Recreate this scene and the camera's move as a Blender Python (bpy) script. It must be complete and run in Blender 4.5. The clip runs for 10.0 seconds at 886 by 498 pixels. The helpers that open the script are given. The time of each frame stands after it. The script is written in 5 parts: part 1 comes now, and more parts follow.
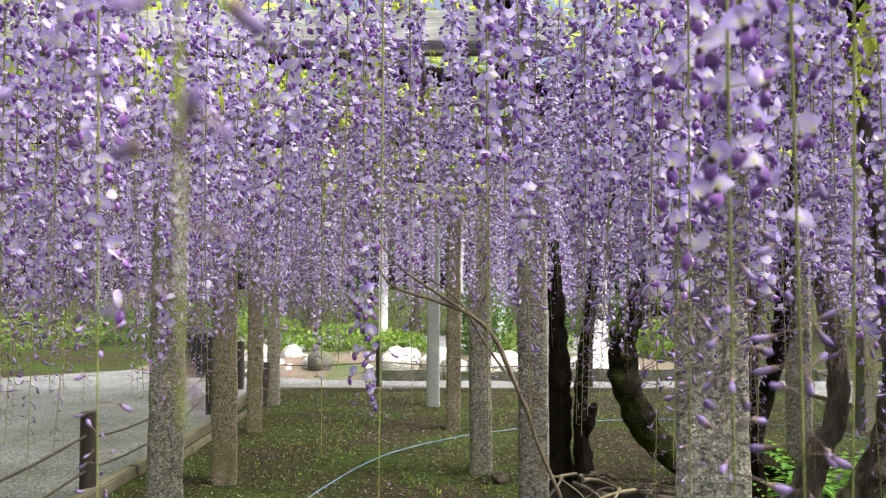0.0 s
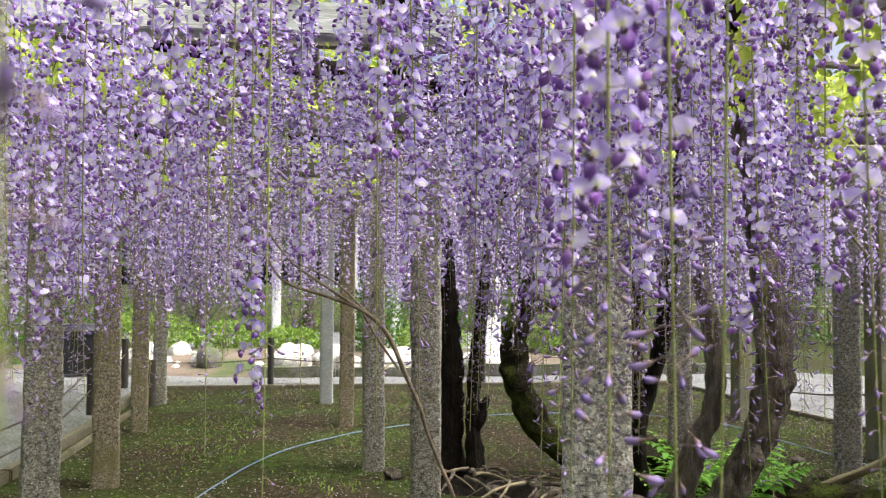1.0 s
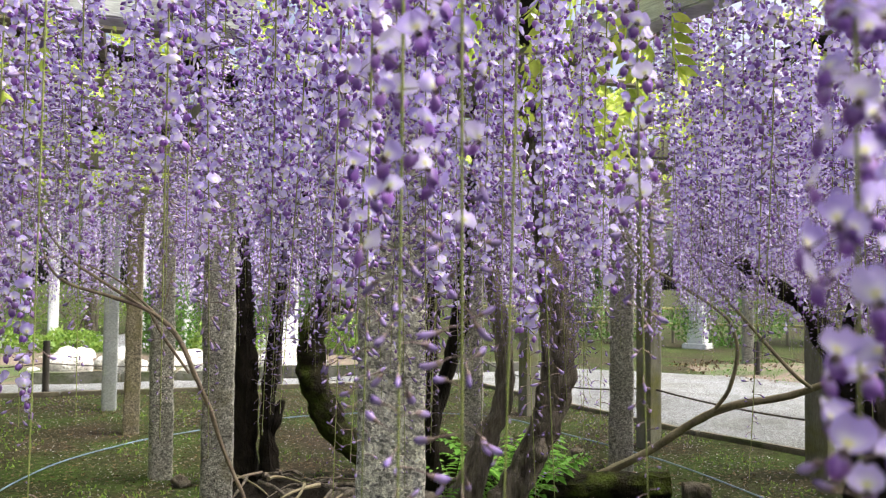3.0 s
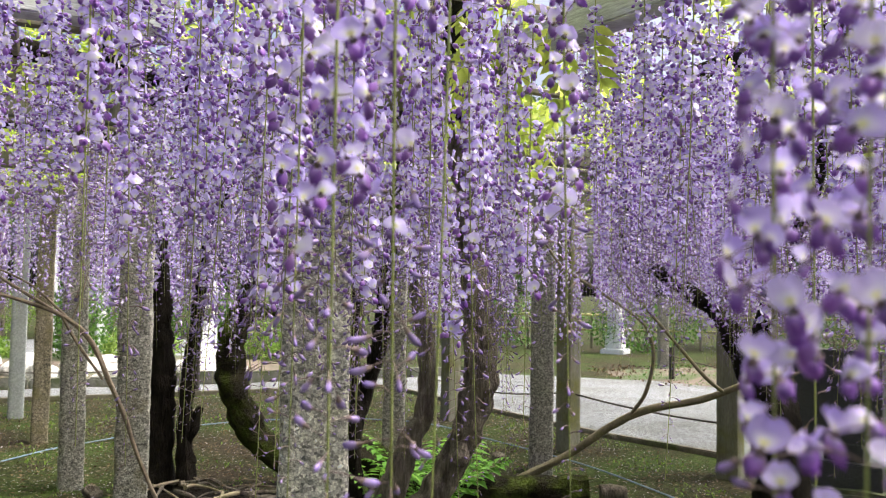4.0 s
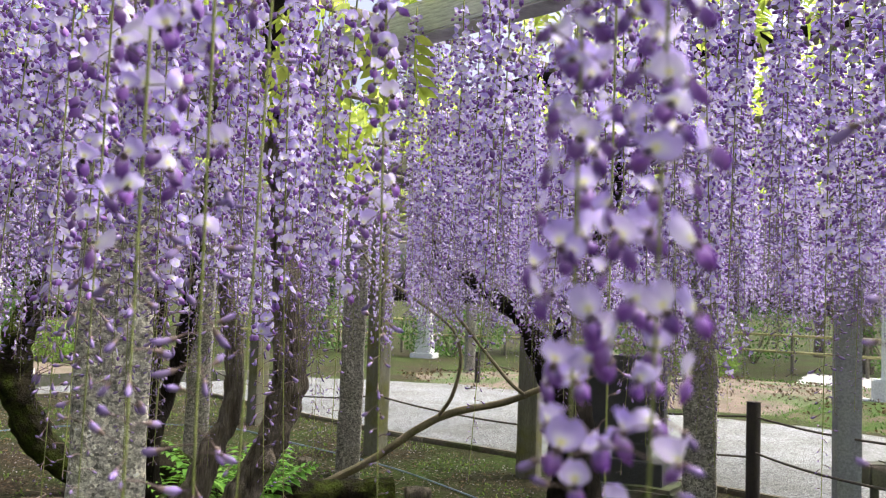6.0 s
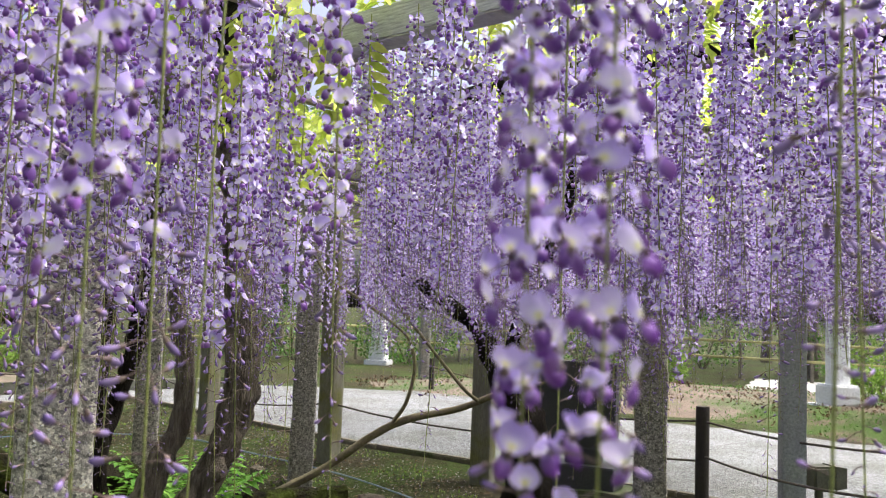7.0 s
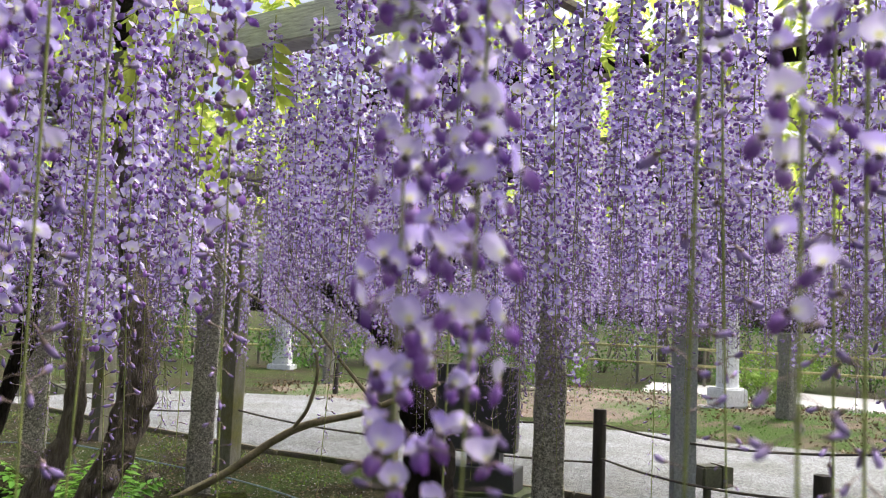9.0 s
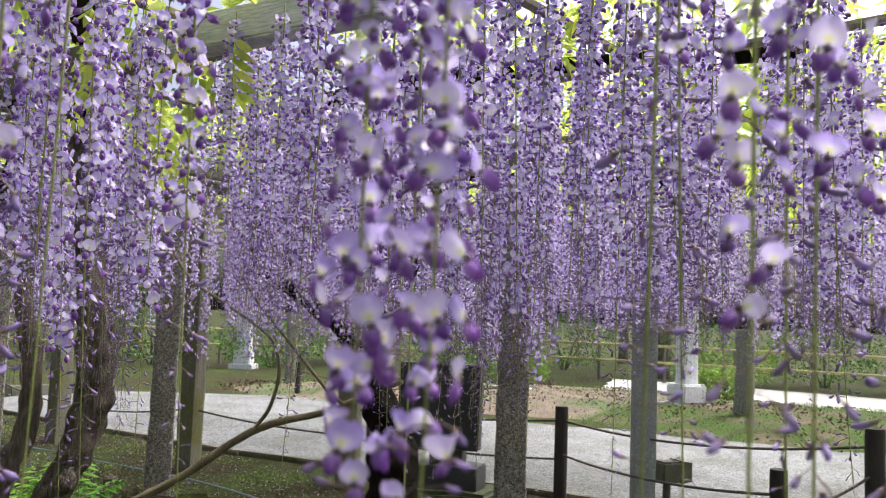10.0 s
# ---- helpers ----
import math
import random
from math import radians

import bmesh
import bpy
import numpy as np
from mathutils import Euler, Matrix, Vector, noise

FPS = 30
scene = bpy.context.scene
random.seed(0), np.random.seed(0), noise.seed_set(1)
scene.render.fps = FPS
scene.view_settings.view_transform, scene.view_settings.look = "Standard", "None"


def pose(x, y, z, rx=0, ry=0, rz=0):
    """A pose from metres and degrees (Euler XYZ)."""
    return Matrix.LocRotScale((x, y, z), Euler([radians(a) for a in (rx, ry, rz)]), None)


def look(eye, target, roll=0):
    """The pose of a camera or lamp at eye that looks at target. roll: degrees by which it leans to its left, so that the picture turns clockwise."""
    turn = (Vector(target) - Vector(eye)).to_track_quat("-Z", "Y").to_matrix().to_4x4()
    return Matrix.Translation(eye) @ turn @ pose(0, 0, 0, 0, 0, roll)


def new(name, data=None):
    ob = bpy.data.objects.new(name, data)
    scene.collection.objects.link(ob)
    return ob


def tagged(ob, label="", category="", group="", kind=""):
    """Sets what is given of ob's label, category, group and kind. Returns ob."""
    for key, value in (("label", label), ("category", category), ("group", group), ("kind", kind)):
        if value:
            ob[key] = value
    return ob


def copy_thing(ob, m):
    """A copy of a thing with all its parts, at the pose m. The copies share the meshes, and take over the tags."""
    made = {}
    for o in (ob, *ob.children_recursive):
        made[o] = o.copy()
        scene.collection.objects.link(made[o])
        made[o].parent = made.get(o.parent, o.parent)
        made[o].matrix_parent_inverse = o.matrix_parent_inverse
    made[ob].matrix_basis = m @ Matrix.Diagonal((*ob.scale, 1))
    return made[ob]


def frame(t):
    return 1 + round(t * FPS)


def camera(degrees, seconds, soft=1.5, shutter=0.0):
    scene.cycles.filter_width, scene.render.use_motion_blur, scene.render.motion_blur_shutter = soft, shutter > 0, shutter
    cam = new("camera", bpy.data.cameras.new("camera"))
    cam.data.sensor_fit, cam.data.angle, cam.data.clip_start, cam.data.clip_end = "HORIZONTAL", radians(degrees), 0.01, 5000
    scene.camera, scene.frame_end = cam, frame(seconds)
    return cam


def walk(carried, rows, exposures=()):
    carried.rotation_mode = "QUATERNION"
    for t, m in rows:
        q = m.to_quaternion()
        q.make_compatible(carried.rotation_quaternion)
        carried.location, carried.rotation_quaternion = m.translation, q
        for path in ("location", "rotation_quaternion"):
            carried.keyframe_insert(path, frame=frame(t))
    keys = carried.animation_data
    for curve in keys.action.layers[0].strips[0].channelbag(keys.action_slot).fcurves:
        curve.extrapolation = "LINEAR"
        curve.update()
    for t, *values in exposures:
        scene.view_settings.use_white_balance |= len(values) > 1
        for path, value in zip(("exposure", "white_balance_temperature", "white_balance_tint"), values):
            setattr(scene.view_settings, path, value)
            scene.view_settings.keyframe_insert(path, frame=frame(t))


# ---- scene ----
# ---- camera and walk ----
cam = camera(54.9, 10.0, soft=0.6, shutter=0.2)
cam.data.dof.use_dof = True
cam.data.dof.focus_distance = 2.1
cam.data.dof.aperture_fstop = 9.0
PATH = [
    (0.0, pose(0.006, 0.006, 1.501, 92.68, -0.06, 0.00)),
    (0.5, pose(0.011, 0.010, 1.501, 92.49, -0.06, -3.48)),
    (1.0, pose(0.016, 0.013, 1.501, 92.43, -0.24, -7.02)),
    (1.5, pose(0.020, 0.015, 1.501, 92.57, -0.42, -10.03)),
    (2.0, pose(0.023, 0.018, 1.501, 92.77, -0.50, -13.31)),
    (2.5, pose(0.024, 0.020, 1.501, 92.80, -0.49, -16.81)),
    (2.7, pose(0.024, 0.020, 1.501, 92.68, -0.49, -18.39)),
    (3.8, pose(0.017, 0.017, 1.501, 92.84, -0.83, -24.60)),
    (4.0, pose(0.015, 0.016, 1.501, 92.99, -0.88, -25.63)),
    (4.5, pose(0.013, 0.015, 1.501, 93.27, -0.93, -28.97)),
    (5.0, pose(0.013, 0.015, 1.501, 93.57, -1.21, -32.58)),
    (5.5, pose(0.013, 0.015, 1.501, 93.55, -1.63, -35.45)),
    (6.0, pose(0.013, 0.015, 1.501, 93.55, -2.08, -38.17)),
    (6.2, pose(0.013, 0.014, 1.501, 93.57, -2.07, -38.95)),
    (7.3, pose(0.011, 0.009, 1.501, 94.24, -2.20, -42.34)),
    (7.5, pose(0.011, 0.006, 1.501, 94.25, -2.38, -43.24)),
    (8.0, pose(0.012, -0.004, 1.501, 94.25, -2.36, -44.74)),
    (8.5, pose(0.012, -0.009, 1.501, 94.41, -2.48, -45.87)),
    (9.0, pose(0.012, -0.012, 1.501, 94.63, -2.33, -47.50)),
    (9.5, pose(0.011, -0.014, 1.501, 94.50, -2.07, -48.49)),
    (10.0, pose(0.011, -0.015, 1.501, 94.62, -2.09, -49.98)),
]
walk(cam, PATH, exposures=[(0.0, 1.32, 6350, 7), (2.5, 1.45, 6350, 6), (5.0, 1.47, 6300, 7), (10.0, 1.23, 6200, 8)])

# ---- world and sun ----
SUN_UP, SUN_ROUND = 60.0, 108.0
world = bpy.data.worlds.new("world")
scene.world = world
world.use_nodes = True
wn = world.node_tree.nodes
sky = wn.new("ShaderNodeTexSky")
sky.sky_type, sky.sun_disc = 'NISHITA', False
sky.sun_elevation, sky.sun_rotation = radians(SUN_UP), radians(SUN_ROUND)
sky.air_density, sky.dust_density, sky.ozone_density = 0.5, 10.0, 0.4
wn["Background"].inputs["Strength"].default_value = 0.15
world.node_tree.links.new(sky.outputs[0], wn["Background"].inputs["Color"])
sun_data = bpy.data.lights.new("sun", 'SUN')
sun_data.energy, sun_data.angle, sun_data.color = 1.5, radians(16), (1.0, 0.985, 0.96)
sun = new("sun", sun_data)
a, e = radians(SUN_ROUND), radians(SUN_UP)
sun.matrix_world = look((0, 0, 0), (-math.sin(a) * math.cos(e), -math.cos(a) * math.cos(e), -math.sin(e)))


# ---- materials ----
def material(name):
    m = bpy.data.materials.new(name)
    m.use_nodes = True
    nt = m.node_tree
    return m, nt, nt.nodes["Principled BSDF"], nt.nodes["Material Output"]


def node(nt, kind, **values):
    n = nt.nodes.new(kind)
    for key, v in values.items():
        n.inputs[key.replace("_", " ")].default_value = v
    return n


def ramp(nt, source, stops):
    r = nt.nodes.new("ShaderNodeValToRGB")
    while len(r.color_ramp.elements) < len(stops):
        r.color_ramp.elements.new(0.5)
    for el, (p, c) in zip(r.color_ramp.elements, stops):
        el.position, el.color = p, (*c, 1)
    nt.links.new(source, r.inputs[0])
    return r.outputs[0]


def mixed(nt, fac, c1, c2, how='MIX'):
    n = nt.nodes.new("ShaderNodeMix")
    n.data_type, n.blend_type = 'RGBA', how
    for sock, v in ((n.inputs[0], fac), (n.inputs[6], c1), (n.inputs[7], c2)):
        if isinstance(v, bpy.types.NodeSocket):
            nt.links.new(v, sock)
        else:
            sock.default_value = v if not isinstance(v, tuple) else (*v, 1)
    return n.outputs[2]


def noise_of(nt, vec, scale, detail=4.0, rough=0.55):
    n = node(nt, "ShaderNodeTexNoise", Scale=scale, Detail=detail, Roughness=rough)
    nt.links.new(vec, n.inputs["Vector"])
    return n.outputs[0]


def spot(nt):
    return nt.nodes.new("ShaderNodeNewGeometry").outputs["Position"]


def bumped(nt, bsdf, height, strength, distance):
    b = node(nt, "ShaderNodeBump", Strength=strength, Distance=distance)
    nt.links.new(height, b.inputs["Height"])
    nt.links.new(b.outputs[0], bsdf.inputs["Normal"])


def surface(name, stops, scale, rough=0.8, fine=None, bump=0.4, depth=0.01, stain=None, stain_scale=1.0, stain_at=0.55, stretch=None, metal=0.0, gloss=0.5):
    """A surface of two scales of noise: a colour ramp on the coarse one, fine grain on top, and a stain."""
    m, nt, b, _ = material(name)
    vec = spot(nt)
    if stretch:
        mp = nt.nodes.new("ShaderNodeMapping")
        mp.inputs["Scale"].default_value = stretch
        nt.links.new(vec, mp.inputs["Vector"])
        vec = mp.outputs[0]
    coarse = noise_of(nt, vec, scale)
    grain = noise_of(nt, vec, fine or scale * 9, 5.0, 0.65)
    col = ramp(nt, coarse, stops)
    shade = ramp(nt, grain, [(0.3, (0.55, 0.55, 0.55)), (0.7, (1.3, 1.3, 1.3))])
    if stain:
        where = ramp(nt, noise_of(nt, spot(nt), stain_scale, 6.0, 0.6), [(stain_at - 0.06, (0, 0, 0)), (stain_at + 0.08, (1, 1, 1))])
        col = mixed(nt, where, col, stain)
    col = mixed(nt, 0.85, col, shade, 'MULTIPLY')
    nt.links.new(col, b.inputs["Base Color"])
    b.inputs["Roughness"].default_value, b.inputs["Metallic"].default_value, b.inputs["Specular IOR Level"].default_value = rough, metal, gloss
    bumped(nt, b, grain, bump, depth)
    return m


def thin(name, rough=0.5, through_share=0.4):
    """A petal or leaf: light passes through it. Returns the material, its tree and a function that takes the colour."""
    m, nt, b, out = material(name)
    tr = nt.nodes.new("ShaderNodeBsdfTranslucent")
    mx = nt.nodes.new("ShaderNodeMixShader")
    mx.inputs[0].default_value = through_share
    b.inputs["Roughness"].default_value = rough
    b.inputs["Specular IOR Level"].default_value = 0.25
    nt.links.new(b.outputs[0], mx.inputs[1])
    nt.links.new(tr.outputs[0], mx.inputs[2])
    nt.links.new(mx.outputs[0], out.inputs[0])

    def colour(c):
        nt.links.new(c, b.inputs["Base Color"])
        nt.links.new(c, tr.inputs["Color"])
    return m, nt, colour


def chance(nt):
    """A random value for each loose piece of each object."""
    geo, info = nt.nodes.new("ShaderNodeNewGeometry"), nt.nodes.new("ShaderNodeObjectInfo")
    s = nt.nodes.new("ShaderNodeMath")
    s.operation = 'ADD'
    nt.links.new(geo.outputs["Random Per Island"], s.inputs[0])
    nt.links.new(info.outputs["Random"], s.inputs[1])
    f = nt.nodes.new("ShaderNodeMath")
    f.operation = 'FRACT'
    nt.links.new(s.outputs[0], f.inputs[0])
    return f.outputs[0]


def banner_material():
    m, nt, colour = thin("banner_petal", 0.55, 0.46)
    uv = nt.nodes.new("ShaderNodeUVMap")
    rnd = chance(nt)
    base = ramp(nt, rnd, [(0.0, (0.49, 0.395, 0.82)), (0.3, (0.61, 0.52, 0.90)), (0.65, (0.72, 0.64, 0.95)), (1.0, (0.81, 0.75, 0.97))])
    sep = nt.nodes.new("ShaderNodeSeparateXYZ")
    nt.links.new(uv.outputs[0], sep.inputs[0])
    rim = ramp(nt, sep.outputs["Y"], [(0.0, (0.86, 0.82, 0.92)), (0.4, (1, 1, 1)), (1.0, (0.86, 0.80, 0.97))])
    col = mixed(nt, 1.0, base, rim, 'MULTIPLY')
    d = nt.nodes.new("ShaderNodeVectorMath")
    d.operation = 'DISTANCE'
    nt.links.new(uv.outputs[0], d.inputs[0])
    d.inputs[1].default_value = (0.5, 0.26, 0)
    blotch = ramp(nt, d.outputs["Value"], [(0.06, (1, 1, 1)), (0.17, (0, 0, 0))])
    halo = ramp(nt, d.outputs["Value"], [(0.12, (1, 1, 1)), (0.40, (0, 0, 0))])
    col = mixed(nt, halo, col, (0.84, 0.82, 0.95))
    col = mixed(nt, blotch, col, (0.74, 0.73, 0.40))
    colour(col)
    return m


def keel_material():
    m, nt, colour = thin("keel_petal", 0.45, 0.30)
    uv = nt.nodes.new("ShaderNodeUVMap")
    sep = nt.nodes.new("ShaderNodeSeparateXYZ")
    nt.links.new(uv.outputs[0], sep.inputs[0])
    along = ramp(nt, sep.outputs["Y"], [(0.0, (0.58, 0.45, 0.78)), (0.25, (0.34, 0.185, 0.57)), (1.0, (0.195, 0.066, 0.38))])
    vary = ramp(nt, chance(nt), [(0.0, (0.8, 0.8, 0.85)), (1.0, (1.35, 1.35, 1.2))])
    colour(mixed(nt, 1.0, along, vary, 'MULTIPLY'))
    return m


def bud_material():
    m, nt, colour = thin("bud_petal", 0.5, 0.25)
    uv = nt.nodes.new("ShaderNodeUVMap")
    sep = nt.nodes.new("ShaderNodeSeparateXYZ")
    nt.links.new(uv.outputs[0], sep.inputs[0])
    along = ramp(nt, sep.outputs["Y"], [(0.0, (0.20, 0.13, 0.22)), (0.25, (0.33, 0.24, 0.46)), (0.7, (0.36, 0.27, 0.57)), (1.0, (0.16, 0.09, 0.34))])
    vary = ramp(nt, chance(nt), [(0.0, (0.65, 0.65, 0.7)), (1.0, (1.25, 1.25, 1.2))])
    colour(mixed(nt, 1.0, along, vary, 'MULTIPLY'))
    return m


def leaf_material(name, dark, light, share=0.5):
    m, nt, colour = thin(name, 0.45, share)
    base = ramp(nt, chance(nt), [(0.0, dark), (1.0, light)])
    vein = ramp(nt, noise_of(nt, spot(nt), 40.0), [(0.3, (0.8, 0.8, 0.8)), (0.7, (1.15, 1.15, 1.1))])
    colour(mixed(nt, 1.0, base, vein, 'MULTIPLY'))
    return m


BANNER, KEEL, BUD = banner_material(), keel_material(), bud_material()
STEM = surface("raceme_stem", [(0.3, (0.21, 0.25, 0.065)), (0.7, (0.29, 0.32, 0.10))], 30, 0.6, 300, 0.2, 0.001)
CALYX = surface("calyx", [(0.3, (0.15, 0.10, 0.11)), (0.7, (0.23, 0.165, 0.14))], 60, 0.7, 300, 0.2, 0.001)
FLOWER_SLOTS = [BANNER, KEEL, STEM, CALYX, BUD]
LEAF = leaf_material("wisteria_leaf", (0.38, 0.52, 0.07), (0.68, 0.76, 0.17), 0.66)
FERN = leaf_material("fresh_leaf", (0.13, 0.33, 0.04), (0.27, 0.50, 0.08), 0.4)
SHRUB = leaf_material("shrub_leaf", (0.05, 0.13, 0.02), (0.14, 0.28, 0.05), 0.3)
SHRUB_LIGHT = leaf_material("light_shrub_leaf", (0.14, 0.26, 0.04), (0.30, 0.42, 0.09), 0.4)
FAR_LEAF = leaf_material("far_leaf", (0.05, 0.11, 0.04), (0.16, 0.24, 0.07), 0.3)
DEAD_LEAF = leaf_material("dead_leaf", (0.06, 0.04, 0.025), (0.20, 0.13, 0.075), 0.1)
LITTER = leaf_material("fallen_petal", (0.45, 0.38, 0.55), (0.75, 0.70, 0.78), 0.2)


def granite_material(name, tint, moss=0.0):
    m, nt, b, _ = material(name)
    p = spot(nt)
    v = node(nt, "ShaderNodeTexVoronoi", Scale=125.0)
    nt.links.new(p, v.inputs["Vector"])
    speck = ramp(nt, v.outputs["Color"], [(0.05, (0.10, 0.10, 0.095)), (0.35, (0.30, 0.29, 0.27)), (0.65, (0.46, 0.45, 0.42)), (0.95, (0.66, 0.64, 0.60))])
    blot = ramp(nt, noise_of(nt, p, 42.0, 6.0, 0.75), [(0.38, (0.42, 0.42, 0.41)), (0.62, (1.38, 1.38, 1.36))])
    col = mixed(nt, 1.0, mixed(nt, 1.0, speck, blot, 'MULTIPLY'), tint, 'MULTIPLY')
    if moss:
        w = ramp(nt, noise_of(nt, p, 3.0, 6.0, 0.65), [(0.62 - moss, (0, 0, 0)), (0.78 - moss, (1, 1, 1))])
        col = mixed(nt, w, col, (0.16, 0.14, 0.06))
    nt.links.new(col, b.inputs["Base Color"])
    b.inputs["Roughness"].default_value = 0.9
    bumped(nt, b, noise_of(nt, p, 62.0, 6.0, 0.7), 1.0, 0.02)
    return m


GRANITE = granite_material("granite", (1.62, 1.61, 1.55))
GRANITE_DULL = granite_material("weathered_granite", (0.76, 0.75, 0.70), 0.05)
GRANITE_BROWN = granite_material("brown_stained_granite", (0.60, 0.53, 0.41), 0.16)
CONCRETE = surface("concrete", [(0.3, (0.26, 0.28, 0.29)), (0.7, (0.36, 0.38, 0.38))], 3.0, 0.85, 60, 0.3, 0.004)
WHITE_STONE = surface("pale_stone", [(0.3, (0.68, 0.69, 0.70)), (0.7, (0.82, 0.83, 0.84))], 2.0, 0.8, 40, 0.3, 0.01)
BOULDER = surface("boulder", [(0.3, (0.46, 0.45, 0.42)), (0.7, (0.74, 0.72, 0.68))], 5.0, 0.9, 24, 0.9, 0.05, stain=(0.14, 0.14, 0.08), stain_scale=3.0, stain_at=0.62)
BLACK_STONE = surface("dark_polished_stone", [(0.3, (0.035, 0.037, 0.04)), (0.7, (0.055, 0.057, 0.06))], 3.0, 0.45, 80, 0.05, 0.002)
GREY_STONE = surface("grey_kerb_stone", [(0.3, (0.10, 0.10, 0.085)), (0.7, (0.18, 0.175, 0.15))], 4.0, 0.9, 30, 0.6, 0.012, stain=(0.06, 0.075, 0.03), stain_scale=2.5, stain_at=0.5)
BEAM = surface("weathered_beam", [(0.3, (0.50, 0.53, 0.48)), (0.7, (0.66, 0.69, 0.64))], 5.0, 0.85, 50, 0.4, 0.004, stain=(0.20, 0.18, 0.15), stain_scale=3.0, stain_at=0.66, stretch=(0.3, 0.3, 3.0))
POLE = surface("old_pole", [(0.3, (0.15, 0.13, 0.10)), (0.7, (0.24, 0.21, 0.16))], 6.0, 0.85, 60, 0.4, 0.004)
WOODPOST = surface("green_grey_post", [(0.3, (0.125, 0.125, 0.09)), (0.7, (0.22, 0.215, 0.16))], 5.0, 0.85, 50, 0.5, 0.004, stain=(0.15, 0.15, 0.05), stain_scale=2.0, stain_at=0.55, stretch=(3.0, 3.0, 0.4))
BARK = surface("bark", [(0.3, (0.07, 0.058, 0.047)), (0.7, (0.30, 0.258, 0.21))], 8.0, 0.95, 40, 1.0, 0.04, stretch=(2.8, 2.8, 0.42), gloss=0.15)
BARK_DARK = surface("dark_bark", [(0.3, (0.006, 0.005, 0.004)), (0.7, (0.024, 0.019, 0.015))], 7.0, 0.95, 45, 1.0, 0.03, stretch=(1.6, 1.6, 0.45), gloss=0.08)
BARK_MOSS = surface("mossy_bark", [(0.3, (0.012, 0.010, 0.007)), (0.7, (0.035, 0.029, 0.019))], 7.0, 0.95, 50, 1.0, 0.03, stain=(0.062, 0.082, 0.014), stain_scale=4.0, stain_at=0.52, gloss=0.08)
TWIG = surface("brown_vine", [(0.3, (0.13, 0.10, 0.07)), (0.7, (0.26, 0.205, 0.145))], 12.0, 0.85, 90, 0.6, 0.006)
BRANCH = surface("peeled_branch", [(0.3, (0.13, 0.11, 0.06)), (0.7, (0.25, 0.21, 0.13))], 9.0, 0.8, 80, 0.5, 0.006)
ROPE_POST = surface("tarred_post", [(0.3, (0.022, 0.018, 0.015)), (0.7, (0.05, 0.042, 0.035))], 9.0, 0.8, 90, 0.6, 0.005, stretch=(3, 3, 0.5))
CUT_END = surface("cut_wood", [(0.3, (0.36, 0.25, 0.15)), (0.7, (0.50, 0.37, 0.24))], 14.0, 0.8, 90, 0.3, 0.003)
ROPE = surface("rope", [(0.3, (0.06, 0.05, 0.042)), (0.7, (0.11, 0.092, 0.075))], 40.0, 0.9, 200, 0.5, 0.004)
BAMBOO = surface("bamboo", [(0.3, (0.36, 0.33, 0.12)), (0.7, (0.50, 0.46, 0.20))], 4.0, 0.5, 40, 0.2, 0.003)
EDGING = surface("edging_timber", [(0.3, (0.10, 0.088, 0.06)), (0.7, (0.19, 0.17, 0.12))], 4.0, 0.9, 50, 0.5, 0.006, stain=(0.06, 0.075, 0.02), stain_scale=2.0, stain_at=0.58)
HOSE = surface("blue_hose", [(0.3, (0.13, 0.20, 0.31)), (0.7, (0.20, 0.28, 0.40))], 6.0, 0.45, 60, 0.1, 0.002)
LAMP = surface("brown_housing", [(0.3, (0.075, 0.075, 0.05)), (0.7, (0.12, 0.12, 0.08))], 8.0, 0.5, 80, 0.2, 0.003)
CAR = surface("black_lacquer", [(0.3, (0.012, 0.013, 0.016)), (0.7, (0.02, 0.02, 0.024))], 2.0, 0.3, 40, 0.02, 0.001)
PLASTER = surface("pale_plaster", [(0.3, (0.66, 0.67, 0.68)), (0.7, (0.78, 0.79, 0.8))], 1.0, 0.8, 20, 0.2, 0.004)


def ground_material():
    m, nt, b, _ = material("mossy_ground")
    p = spot(nt)
    big = noise_of(nt, p, 0.9, 6.0, 0.62)
    col = ramp(nt, big, [(0.36, (0.036, 0.029, 0.019)), (0.43, (0.031, 0.030, 0.015)), (0.50, (0.029, 0.037, 0.011)), (0.62, (0.034, 0.056, 0.011))])
    mid = ramp(nt, noise_of(nt, p, 14.0, 8.0, 0.78), [(0.36, (0.22, 0.20, 0.18)), (0.64, (1.9, 1.85, 1.7))])
    col = mixed(nt, 0.9, col, mid, 'MULTIPLY')
    fleck = ramp(nt, noise_of(nt, p, 60.0, 4.0, 0.65), [(0.62, (0, 0, 0)), (0.68, (1, 1, 1))])
    col = mixed(nt, fleck, col, (0.22, 0.17, 0.11))
    nt.links.new(col, b.inputs["Base Color"])
    b.inputs["Roughness"].default_value, b.inputs["Specular IOR Level"].default_value = 0.95, 0.12
    bumped(nt, b, noise_of(nt, p, 35.0, 8.0, 0.7), 0.8, 0.03)
    return m


